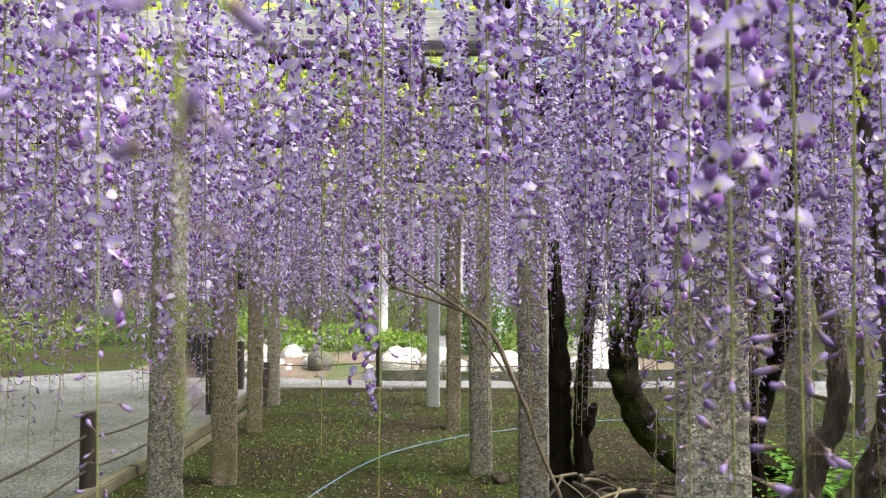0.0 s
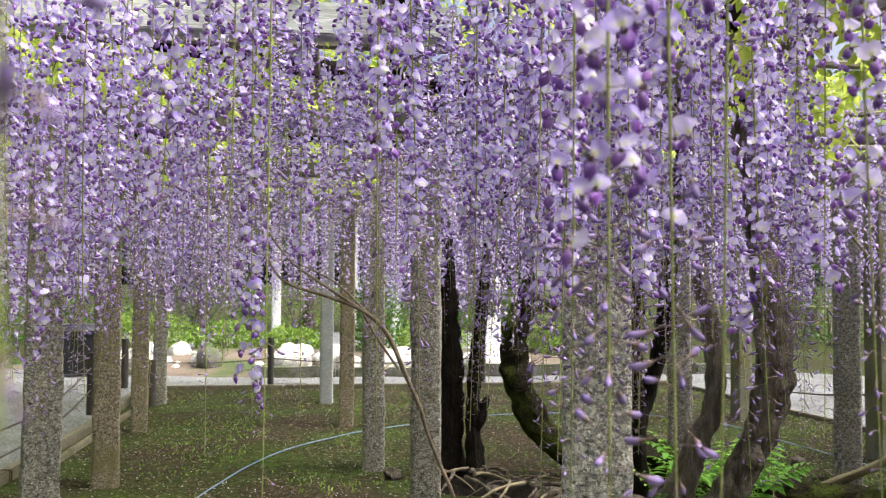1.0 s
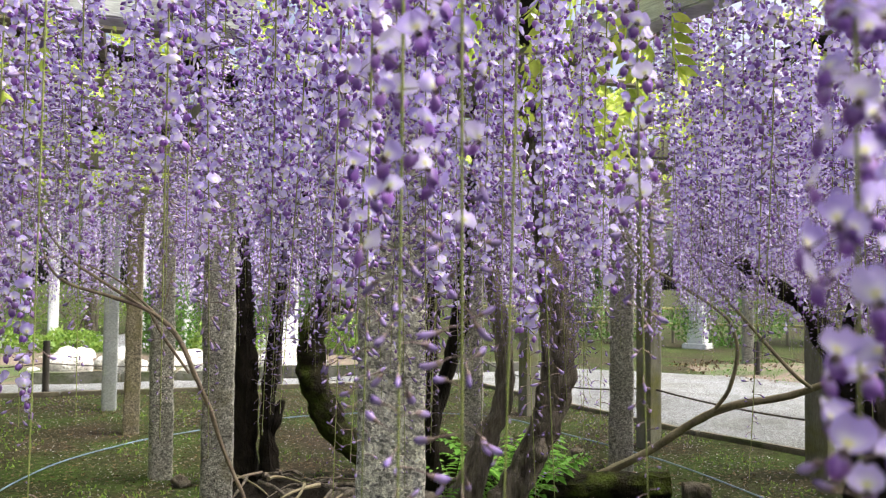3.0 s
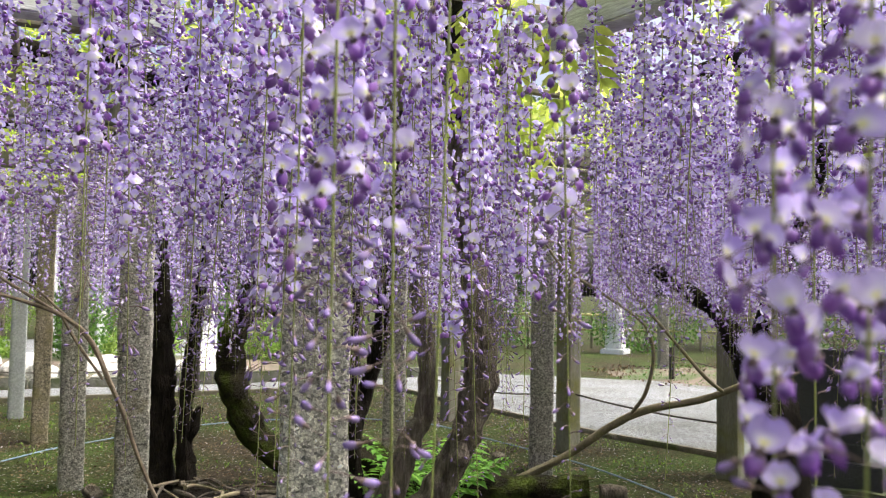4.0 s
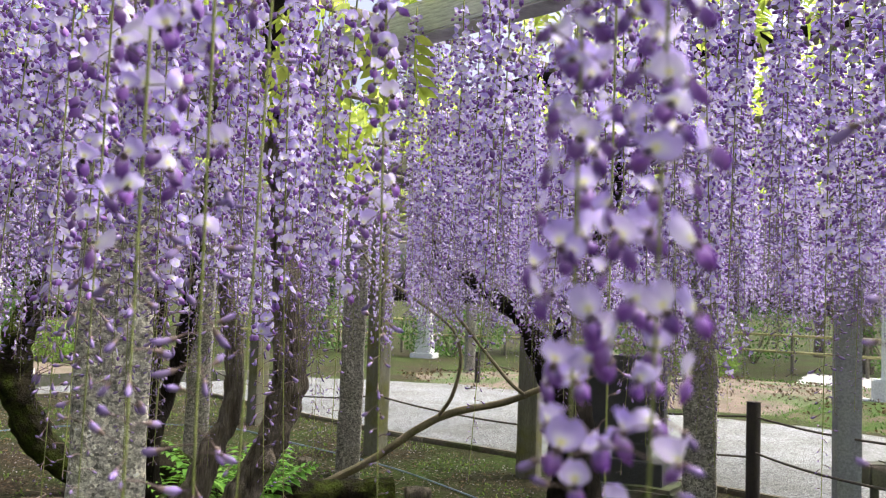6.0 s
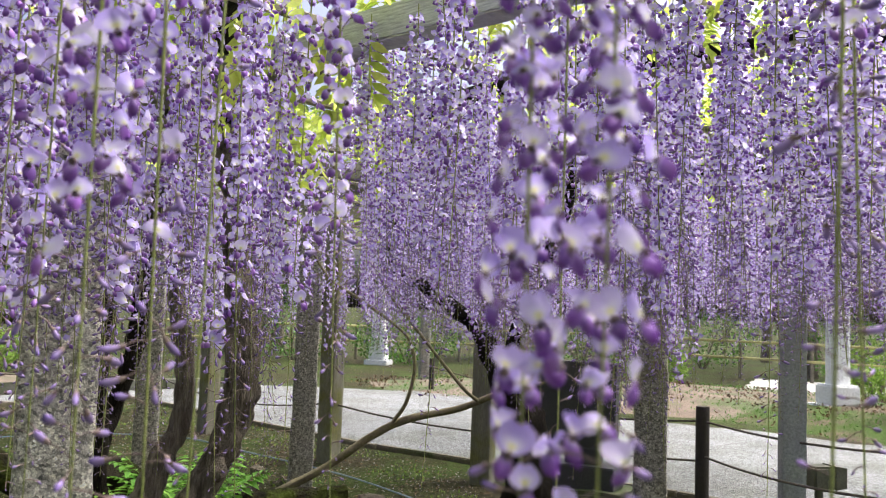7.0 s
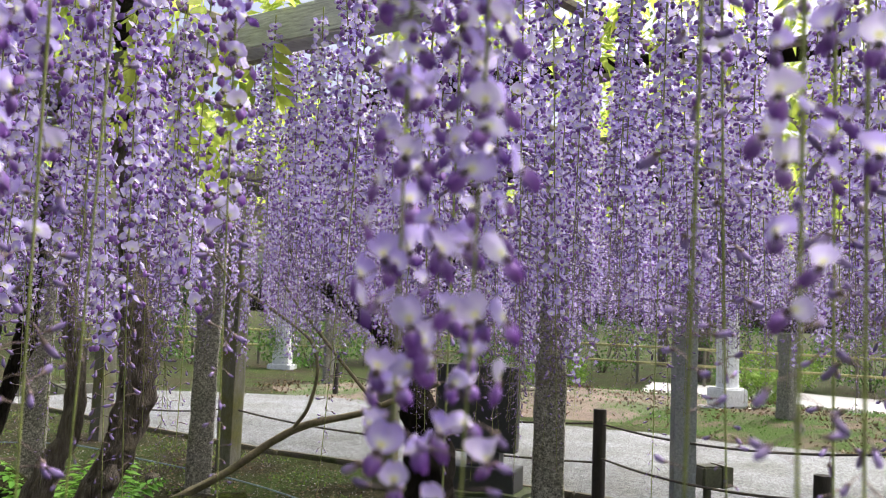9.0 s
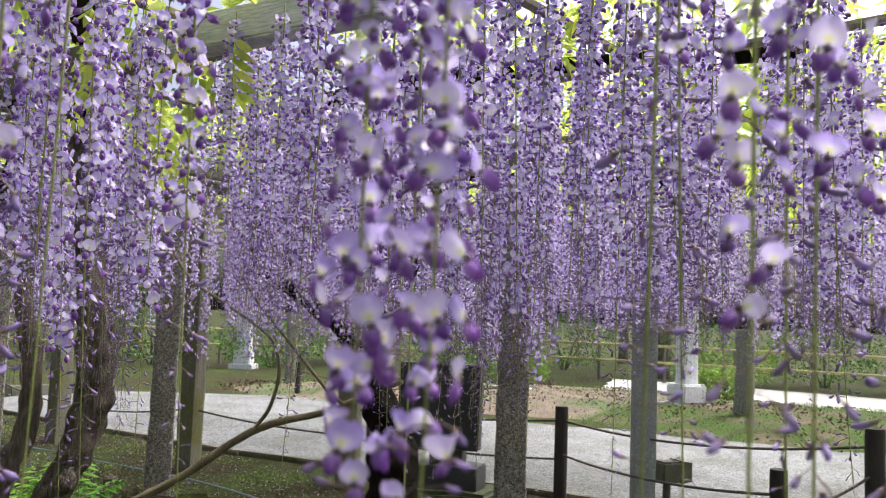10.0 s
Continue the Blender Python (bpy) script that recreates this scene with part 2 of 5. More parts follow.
def gravel_material():
    m, nt, b, _ = material("pale_gravel")
    p = spot(nt)
    v = node(nt, "ShaderNodeTexVoronoi", Scale=70.0)
    nt.links.new(p, v.inputs["Vector"])
    col = ramp(nt, v.outputs["Color"], [(0.1, (0.078, 0.081, 0.085)), (0.5, (0.186, 0.194, 0.204)), (0.9, (0.345, 0.36, 0.376))])
    patch = ramp(nt, noise_of(nt, p, 1.1, 6.0, 0.65), [(0.35, (0.72, 0.70, 0.64)), (0.62, (1.08, 1.08, 1.08))])
    nt.links.new(mixed(nt, 1.0, col, patch, 'MULTIPLY'), b.inputs["Base Color"])
    b.inputs["Roughness"].default_value = 0.95
    bumped(nt, b, v.outputs["Distance"], 0.8, 0.02)
    return m


GROUND, GRAVEL = ground_material(), gravel_material()
# Paler than GRAVEL: strong sunlight on the far path is put into the colour.
SUNLIT_GRAVEL = surface("sunlit_gravel", [(0.3, (0.44, 0.43, 0.40)), (0.7, (0.60, 0.59, 0.56))], 1.5, 0.95, 40, 0.4, 0.01)
SOIL = surface("bare_soil", [(0.3, (0.10, 0.074, 0.055)), (0.7, (0.19, 0.145, 0.11))], 2.5, 0.95, 25, 0.8, 0.03, stain=(0.06, 0.085, 0.022), stain_scale=0.9, stain_at=0.52)
SOIL_MOSS = surface("mossy_soil", [(0.3, (0.075, 0.056, 0.040)), (0.7, (0.145, 0.112, 0.082))], 2.5, 0.95, 25, 0.8, 0.03, stain=(0.045, 0.075, 0.014), stain_scale=1.6, stain_at=0.44, gloss=0.15)


# ---- building helpers ----
def raw_mesh(name, verts, tris, slots, uv=None, which=None, smooth=True):
    """A mesh from arrays: corners, triangles, texture place of each corner, slot of each triangle."""
    me = bpy.data.meshes.new(name)
    verts, tris = np.asarray(verts, np.float32), np.asarray(tris, np.int32)
    me.vertices.add(len(verts))
    me.vertices.foreach_set("co", verts.ravel())
    me.loops.add(tris.size)
    me.loops.foreach_set("vertex_index", tris.ravel())
    me.polygons.add(len(tris))
    me.polygons.foreach_set("loop_start", np.arange(0, tris.size, 3, dtype=np.int32))
    if which is not None:
        me.polygons.foreach_set("material_index", np.asarray(which, np.int32))
    me.polygons.foreach_set("use_smooth", np.full(len(tris), smooth))
    if uv is not None:
        layer = me.uv_layers.new(name="petal")
        layer.data.foreach_set("uv", np.asarray(uv, np.float32)[tris.ravel()].ravel())
    for s in slots:
        me.materials.append(s)
    me.update()
    me.validate()
    return me


def thing(name, label, category, group="", kind="", at=None):
    ob = new(name)
    ob.empty_display_size = 0.1
    if at is not None:
        ob.matrix_basis = at
    return tagged(ob, label, category, group, kind)


def part(name, bm, mat, parent=None, label="", smooth=True):
    me = bpy.data.meshes.new(name)
    bmesh.ops.recalc_face_normals(bm, faces=bm.faces)
    for f in bm.faces:
        f.smooth = smooth
    bm.to_mesh(me)
    bm.free()
    if smooth:
        me.set_sharp_from_angle(angle=radians(38))
    me.materials.append(mat)
    ob = new(name, me)
    if parent is not None:
        ob.parent = parent
    if label:
        ob["label"] = label
    return ob


def wobble(p, scale, amount):
    return noise.noise_vector(Vector(p) * scale) * amount


def loft(bm, rings, closed=True):
    """Joins rings of equal count into a skin with capped ends."""
    rows = [[bm.verts.new(p) for p in r] for r in rings]
    n = len(rows[0])
    for r0, r1 in zip(rows, rows[1:]):
        for i in range(n):
            bm.faces.new((r0[i], r0[(i + 1) % n], r1[(i + 1) % n], r1[i]))
    if closed:
        bm.faces.new(rows[0][::-1])
        bm.faces.new(rows[-1])
    return bm


def block(sx, sy, sz, bevel=0.006, rough=0.0, scale=4.0, cuts=0):
    """A box of that size standing on z = 0, with broken edges."""
    bm = bmesh.new()
    bmesh.ops.create_cube(bm, size=1.0, matrix=Matrix.Translation((0, 0, sz / 2)) @ Matrix.Diagonal((sx, sy, sz, 1)))
    bmesh.ops.bevel(bm, geom=list(bm.edges), offset=bevel, segments=2, affect='EDGES')
    if cuts:
        bmesh.ops.subdivide_edges(bm, edges=[e for e in bm.edges if e.calc_length() > 0.1], cuts=cuts, use_grid_fill=True)
    if rough:
        for v in bm.verts:
            v.co += wobble(v.co, scale, rough)
    return bm


def column(w, d, h, step, rough, corner=0.12, seed=0, taper=0.96, per=4):
    """A hand-cut square stone post: rings of a rounded square with chiselled, uneven faces."""
    rings, shift = [], Vector((seed * 7.3, seed * 3.1, seed * 1.7))
    outline = []
    for k in range(4):
        for i in range(per * 3):
            s = -1 + 2 * i / (per * 3)
            x, y = ((s, -1), (1, s), (-s, 1), (-1, -s))[k]
            q = max(abs(x), abs(y)) ** 1
            length = (abs(x) ** 9 + abs(y) ** 9) ** (1 / 9)
            outline.append((x / length * q, y / length * q))
    n = max(3, int(h / step))
    for j in range(n + 1):
        z = h * j / n
        f = 1 - (1 - taper) * j / n
        ring = []
        for x, y in outline:
            p = Vector((x * w / 2 * f, y * d / 2 * f, z))
            chip = noise.noise(p * 26 + shift) * rough + noise.noise(p * 6 + shift) * rough * 1.5
            ring.append(p + Vector((x, y, 0)) * chip)
        rings.append(ring)
    return loft(bmesh.new(), rings)


def smooth_line(points, per):
    """Points of a curve (with any further values) that passes through the given ones."""
    pts = [np.array(p, float) for p in points]
    pts = [2 * pts[0] - pts[1], *pts, 2 * pts[-1] - pts[-2]]
    out = []
    for p0, p1, p2, p3 in zip(pts, pts[1:], pts[2:], pts[3:]):
        for i in range(per):
            t = i / per
            out.append(0.5 * (2 * p1 + (p2 - p0) * t + (2 * p0 - 5 * p1 + 4 * p2 - p3) * t * t + (3 * p1 - p0 - 3 * p2 + p3) * t ** 3))
    out.append(pts[-2])
    return out


def tube(points, seg=8, per=6, rough=0.0, scale=8.0, bm=None):
    """A round limb through points (x, y, z, radius)."""
    bm = bm or bmesh.new()
    line = smooth_line(points, per)
    rings, side = [], Vector((1, 0.13, 0.07)).normalized()
    for i, p in enumerate(line):
        a, b = line[max(0, i - 1)], line[min(len(line) - 1, i + 1)]
        d = Vector((b - a)[:3]).normalized()
        side = (side - d * side.dot(d)).normalized()
        other = d.cross(side)
        ring = []
        for k in range(seg):
            an = 2 * math.pi * k / seg
            way = side * math.cos(an) + other * math.sin(an)
            q = Vector(p[:3]) + way * p[3]
            if rough:
                lump = noise.noise(q * scale) + 0.6 * noise.noise(Vector((an * 3, i * 0.12, p[3] * 50)))
                q += way * lump * rough * p[3]
            ring.append(q)
        rings.append(ring)
    return loft(bm, rings)


def leaf_cloud(name, spots, size, mat, rng, narrow=0.5, up=0.3):
    """Many single folded leaves at the given spots."""
    n = len(spots)
    d = rng.normal(size=(n, 3)) + np.array([0, 0, up])
    d /= np.linalg.norm(d, axis=1)[:, None]
    s = np.cross(d, rng.normal(size=(n, 3)))
    s /= np.linalg.norm(s, axis=1)[:, None]
    w = np.cross(d, s)
    ln = size * rng.uniform(0.6, 1.3, n)[:, None]
    base = np.asarray(spots)
    a = base
    b = base + d * ln * 0.5 + s * ln * narrow * 0.5 + w * ln * 0.12
    c = base + d * ln
    e = base + d * ln * 0.5 - s * ln * narrow * 0.5 + w * ln * 0.12
    v = np.stack([a, b, c, e], 1).reshape(-1, 3)
    k = np.arange(n)[:, None] * 4
    t = np.concatenate([k + [0, 1, 2], k + [0, 2, 3]], 1).reshape(-1, 3)
    return new(name, raw_mesh(name, v, t, [mat]))


# ---- ground, path and borders ----
rng = np.random.default_rng(7)
BED_LEFT, BED_BACK = -2.5, 12.62


def ground_sheet():
    bm = bmesh.new()
    line = sorted({*np.round(np.linspace(-9, 16, 80), 3), *np.round([s * 16 * 1.5 ** k for k in range(1, 13) for s in (-1, 1)], 1)})
    rows = [[bm.verts.new((x, y, 0.012 * noise.noise(Vector((x * 0.9, y * 0.9, 0))) - 0.008)) for x in line] for y in line]
    for r0, r1 in zip(rows, rows[1:]):
        for i in range(len(line) - 1):
            bm.faces.new((r0[i], r0[i + 1], r1[i + 1], r1[i]))
    ob = part("ground", bm, GROUND)
    return tagged(ob, "mossy brown earth under the wisteria, strewn with petals", "ground", kind="structure")


ground_sheet()


def ring_path(inner, outer, mat=GRAVEL, label="pale grey gravel garden path round the bed"):
    bm = bmesh.new()
    a, b = ([bm.verts.new((x, y, 0.012)) for x, y in side] for side in (inner, outer))
    for i in range(len(a) - 1):
        bm.faces.new((a[i], b[i], b[i + 1], a[i + 1]))
    bmesh.ops.subdivide_edges(bm, edges=list(bm.edges), cuts=11, use_grid_fill=True)
    for v in bm.verts:
        if v.co.x < -3.2 or v.co.y > 13.2 or v.co.x > 7.6:
            v.co += Vector((1, 1, 0)) * noise.noise(v.co * 0.9) * 0.3 + Vector((1, -1, 0)) * noise.noise(v.co * 2.6) * 0.12
    return tagged(part("path", bm, mat), label, "path", kind="structure")


ring_path([(-2.55, -8), (-2.55, 4.0), (-2.55, 9.5), (-2.77, BED_BACK + 0.06), (-2.0, BED_BACK + 0.06), (2.5, BED_BACK + 0.06), (5.2, BED_BACK + 0.06), (5.39, 9.9), (5.67, 7.4), (6.45, 4.2), (6.95, 0.5), (7.2, -8)],
          [(-9.0, -8), (-9.0, 4.0), (-9.0, 13.0), (-5.6, 15.8), (-2.4, 13.98), (2.5, 13.98), (7.6, 14.5), (10.2, 12.0), (10.4, 8.6), (11.0, 5.6), (11.9, 2.2), (13.5, -8)])

ring_path([(16.9, 9.6), (17.2, 8.6), (17.6, 4.4), (18.2, -4.0)], [(21.0, 11.4), (21.6, 10.0), (21.9, 4.6), (22.0, -4.0)], SUNLIT_GRAVEL, "pale path beyond the monuments, its sunlight put into the colour")
ring_path([(-7.0, 19.6), (-2.0, 19.4), (4.6, 19.2)], [(-8.0, 27.5), (-2.0, 27.0), (5.6, 27.2)], GRAVEL, "pale gravel beyond the rockery")


def bank(name, cx, cy, rx, ry, h, turn, mat, label):
    bm = bmesh.new()
    rings = []
    for k in range(9):
        f = 1 - k / 8.5
        rings.append([Vector((math.cos(an) * rx * f * (1 + 0.12 * noise.noise(Vector((math.cos(an) * 2, math.sin(an) * 2, cx)))), math.sin(an) * ry * f * (1 + 0.12 * noise.noise(Vector((math.sin(an) * 2, math.cos(an) * 2, cy)))),
                              -0.02 + h * (1 - f ** 2.2) + 0.02 * noise.noise(Vector((an, k, cx))))) for an in np.linspace(0, 2 * math.pi, 40, endpoint=False)])
    loft(bm, rings)
    ob = part(name, bm, mat)
    ob.matrix_basis = pose(cx, cy, 0, 0, 0, turn)
    return tagged(ob, label, "earth bank", kind="structure")


bank("soil_bank", 13.9, 9.4, 6.0, 3.0, 0.24, -58, SOIL, "low bare earth bank with moss beside the path")
bank("soil_bank", 14.5, 3.0, 5.6, 2.9, 0.28, -78, SOIL_MOSS, "low mossy earth bank round the monuments")
bank("soil_bank", -0.5, 17.6, 5.5, 3.4, 0.25, 0, SOIL, "rockery mound of earth behind the kerb")
# GROUND instead of SOIL: its darker mossy tone also stands for trellis shade.
bank("soil_bank", -8.6, 18.6, 4.5, 2.9, 0.2, 10, GROUND, "mossy earth bank beyond the path, darkened for the trellis shade")


def timber(x0, y0, x1, y1, w, h, label):
    ln = math.hypot(x1 - x0, y1 - y0)
    n = max(1, round(ln / 2.2))
    root = thing("timber_edging", label, "edging", "timber edging of the bed", "structure", pose(x0, y0, 0, 0, 0, math.degrees(math.atan2(y1 - y0, x1 - x0))))
    for i in range(n):
        bm = block(ln / n - 0.012, w, h, 0.012, 0.006, 3.0, 2)
        ob = part("board", bm, EDGING, root)
        ob.matrix_basis = pose((i + 0.5) * ln / n, rng.uniform(-0.01, 0.01), -0.02, 0, 0, rng.uniform(-0.3, 0.3))


timber(BED_LEFT, 2.0, BED_LEFT, 9.4, 0.10, 0.10, "weathered mossy timber edging along the gravel path")
timber(BED_LEFT, 9.4, -2.72, BED_BACK, 0.10, 0.10, "weathered timber edging along the gravel path")
timber(-2.3, 7.4, -2.34, 10.4, 0.05, 0.07, "thin bleached timber edging inside the bed")
timber(-2.72, BED_BACK, 5.15, BED_BACK, 0.10, 0.075, "weathered timber edging at the back of the bed")
timber(5.15, BED_BACK, 5.34, 9.9, 0.08, 0.065, "weathered timber edging along the gravel path")
timber(5.34, 9.9, 5.62, 7.4, 0.08, 0.065, "weathered timber edging along the gravel path")
timber(5.62, 7.4, 6.4, 4.2, 0.08, 0.065, "weathered timber edging along the gravel path")
timber(6.4, 4.2, 6.9, 0.5, 0.08, 0.065, "weathered timber edging along the gravel path")


def kerb():
    root = thing("stone_kerb", "long low dark grey stone kerb of cut blocks", "kerb", kind="structure", at=pose(-1.25, 14.1, 0))
    x = 0.0
    while x < 7.4:
        ln = rng.uniform(0.8, 1.5)
        ob = part("kerb_stone", block(ln - 0.02, 0.3, rng.uniform(0.17, 0.22), 0.03, 0.03, 3.0, 3), GREY_STONE, root)
        ob.matrix_basis = pose(x + ln / 2, rng.uniform(-0.02, 0.02), -0.02, 0, 0, rng.uniform(-1, 1))
        x += ln


kerb()

# ---- posts and trellis ----
POSTS = [(0.74, 2.36, 0.192, GRANITE, 0.012), (0.57, 5.37, 0.19, GRANITE_DULL, 0.025), (0.32, 7.13, 0.182, GRANITE_DULL, 0.03), (0.12, 9.31, 0.158, GRANITE_BROWN, 0.04), (-0.12, 11.08, 0.17, CONCRETE, 0.04),
         (-1.51, 4.70, 0.185, GRANITE_DULL, 0.02), (-1.69, 6.70, 0.19, GRANITE_BROWN, 0.03), (-1.985, 9.10, 0.165, GRANITE_BROWN, 0.04), (-2.21, 11.22, 0.168, GRANITE_DULL, 0.04),
         (2.79, 6.72, 0.19, GRANITE_DULL, 0.03), (3.97, 6.28, 0.20, GRANITE_DULL, 0.03), (4.34, 3.04, 0.19, GRANITE_DULL, 0.02)]
NAMES = {GRANITE: "pale speckled rough-hewn granite trellis post", GRANITE_DULL: "weathered grey rough granite trellis post", GRANITE_BROWN: "brown-stained rough granite trellis post", CONCRETE: "smooth blue-grey concrete trellis post"}
for k, (x, y, w, mat, step) in enumerate(POSTS):
    near = k == 0
    ob = part("stone_post", column(w, w, 2.36, step, 0.0012 if mat is CONCRETE else 0.0034 if near else 0.0055, seed=k, per=6 if near else 3, taper=0.97), mat)
    ob.matrix_basis = pose(x, y, -0.02, rng.uniform(-0.4, 0.4), rng.uniform(-0.4, 0.4), -math.degrees(math.atan2(x, y)) + rng.uniform(-3, 3))
    tagged(ob, NAMES[mat], "post", "trellis posts")


def wooden_post(x, y, w, h, mat, turn, label):
    ob = part("timber_post", column(w, w, h, 0.1, 0.002, seed=x, per=2, taper=0.99), mat)
    ob.matrix_basis = pose(x, y, -0.02, 0, 0, turn)
    tagged(ob, label, "post", "timber trellis posts")


wooden_post(4.75, 7.03, 0.18, 2.36, WOODPOST, 20, "grey-green weathered square timber trellis post")
wooden_post(5.33, 5.48, 0.19, 2.36, WOODPOST, 28, "grey-green weathered square timber trellis post")
wooden_post(4.58, 9.28, 0.18, 2.36, WOODPOST, 10, "grey-green weathered square timber trellis post")
wooden_post(5.98, 2.99, 0.17, 2.36, CONCRETE, 40, "smooth grey concrete trellis post by the path")


def beam(x0, y0, x1, y1, z, w, h, mat=BEAM, label="long weathered grey timber trellis beam"):
    ln = math.hypot(x1 - x0, y1 - y0)
    ob = part("trellis_beam", block(ln, w, h, 0.006, 0.004, 2.0, 3), mat)
    ob.matrix_basis = pose((x0 + x1) / 2, (y0 + y1) / 2, z, 0, 0, math.degrees(math.atan2(y1 - y0, x1 - x0)))
    tagged(ob, label, "beam", "trellis beams")


beam(-3.2, 2.96, 0.42, 2.96, 2.35, 0.10, 0.115)
beam(2.10, -1.2, 1.56, 2.74, 2.35, 0.10, 0.115)
# Continues the pale beam; its shade is put into the darker timber colour.
beam(1.555, 2.76, 1.40, 3.95, 2.33, 0.10, 0.12, WOODPOST, "weathered trellis beam, coloured dark grey-brown for shade")
# Rear beams take the dark timber colour so that they read as shaded.
for y in (4.8, 6.85, 9.2, 11.15):
    beam(-5.5, y, 6.5, y - 0.15, 2.35, 0.09, 0.11, WOODPOST, "weathered trellis beam, coloured dark grey-brown for shade")
for x, y in ((-1.75, -1.0), (4.3, 2.7)):
    beam(x + 0.20 - 0.05 * y, y, x - 0.4, 12.3, 2.465, 0.09, 0.10, WOODPOST, "weathered trellis beam, coloured dark grey-brown for shade")


def pole(points, label, seg=6):
    ob = part("trellis_pole", tube(points, seg, 2, 0.12, 5.0), POLE)
    tagged(ob, label, "pole", "trellis poles")


for i in range(13):
    y = -0.6 + i * 1.03
    pole([(-6.0 + rng.uniform(-.3, .3), y, 2.49, 0.017), (0.5, y + rng.uniform(-.08, .08), 2.49, 0.02), (8.8, y + rng.uniform(-.1, .1), 2.49, 0.016)], "thin grey-brown trellis pole across the beams")
for i in range(14):
    x = -5.4 + i * 1.05
    pole([(x, -0.8, 2.53, 0.017), (x + rng.uniform(-.08, .08), 6, 2.53, 0.02), (x + rng.uniform(-.1, .1), 12.6, 2.53, 0.016)], "thin grey-brown trellis pole along the beams")


# ---- wisteria trunks and limbs ----
def trunk(name, limbs, mat, label, category="wisteria", seg=12, rough=0.3):
    root = thing(name, label, category)
    for nm, pts in limbs:
        part(nm, tube(pts, int(seg * 1.5), 11, rough, 11.0), mat, root)
    return root


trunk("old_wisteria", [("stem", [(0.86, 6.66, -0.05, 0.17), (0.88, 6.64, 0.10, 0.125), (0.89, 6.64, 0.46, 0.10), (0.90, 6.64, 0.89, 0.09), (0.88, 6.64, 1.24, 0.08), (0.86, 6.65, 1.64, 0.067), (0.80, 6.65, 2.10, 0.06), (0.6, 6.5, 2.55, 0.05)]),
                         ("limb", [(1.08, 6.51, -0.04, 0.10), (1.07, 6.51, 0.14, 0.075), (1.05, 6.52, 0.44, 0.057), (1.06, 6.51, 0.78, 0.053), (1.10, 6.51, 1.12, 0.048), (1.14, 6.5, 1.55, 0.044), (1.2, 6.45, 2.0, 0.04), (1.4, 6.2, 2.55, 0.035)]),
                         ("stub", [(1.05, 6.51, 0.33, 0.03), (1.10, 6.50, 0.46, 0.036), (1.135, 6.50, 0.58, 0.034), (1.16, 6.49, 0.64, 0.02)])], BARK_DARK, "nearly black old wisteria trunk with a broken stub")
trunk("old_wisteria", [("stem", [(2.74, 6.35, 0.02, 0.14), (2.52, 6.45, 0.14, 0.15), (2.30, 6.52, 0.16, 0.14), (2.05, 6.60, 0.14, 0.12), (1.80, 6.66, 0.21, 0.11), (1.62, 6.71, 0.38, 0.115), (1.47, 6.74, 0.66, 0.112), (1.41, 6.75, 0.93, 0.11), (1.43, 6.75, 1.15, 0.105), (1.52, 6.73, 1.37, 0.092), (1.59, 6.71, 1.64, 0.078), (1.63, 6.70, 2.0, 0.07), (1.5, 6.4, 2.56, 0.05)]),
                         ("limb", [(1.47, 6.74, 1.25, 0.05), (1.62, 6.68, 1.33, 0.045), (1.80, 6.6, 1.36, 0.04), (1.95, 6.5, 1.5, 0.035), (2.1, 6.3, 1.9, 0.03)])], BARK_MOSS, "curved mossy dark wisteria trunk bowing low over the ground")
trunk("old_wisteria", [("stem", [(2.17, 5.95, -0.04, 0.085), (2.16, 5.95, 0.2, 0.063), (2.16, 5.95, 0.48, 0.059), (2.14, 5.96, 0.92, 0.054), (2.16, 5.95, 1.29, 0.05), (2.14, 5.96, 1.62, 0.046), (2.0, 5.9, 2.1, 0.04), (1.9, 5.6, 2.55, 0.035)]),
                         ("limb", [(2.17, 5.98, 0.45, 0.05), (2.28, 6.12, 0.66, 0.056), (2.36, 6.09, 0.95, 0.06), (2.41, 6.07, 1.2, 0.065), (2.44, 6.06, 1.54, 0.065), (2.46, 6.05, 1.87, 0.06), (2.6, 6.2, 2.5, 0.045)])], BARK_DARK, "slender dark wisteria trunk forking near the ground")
trunk("old_wisteria", [("stem", [(2.000, 5.095, -0.05, 0.15), (2.050, 5.055, 0.12, 0.115), (2.120, 5.015, 0.37, 0.085), (2.190, 4.985, 0.58, 0.072), (2.270, 4.965, 0.74, 0.062), (2.290, 4.965, 1.04, 0.056), (2.250, 4.975, 1.32, 0.052), (2.210, 4.985, 1.6, 0.048), (2.230, 4.965, 1.95, 0.044), (2.060, 4.815, 2.56, 0.04)]),
                         ("root", [(2.06, 5.05, 0.05, 0.10), (1.95, 5.2, 0.08, 0.09), (1.72, 5.5, 0.10, 0.09), (1.5, 5.75, 0.05, 0.08), (1.35, 6.0, -0.03, 0.05)])], BARK, "gnarled brown wisteria trunk leaning over its roots")
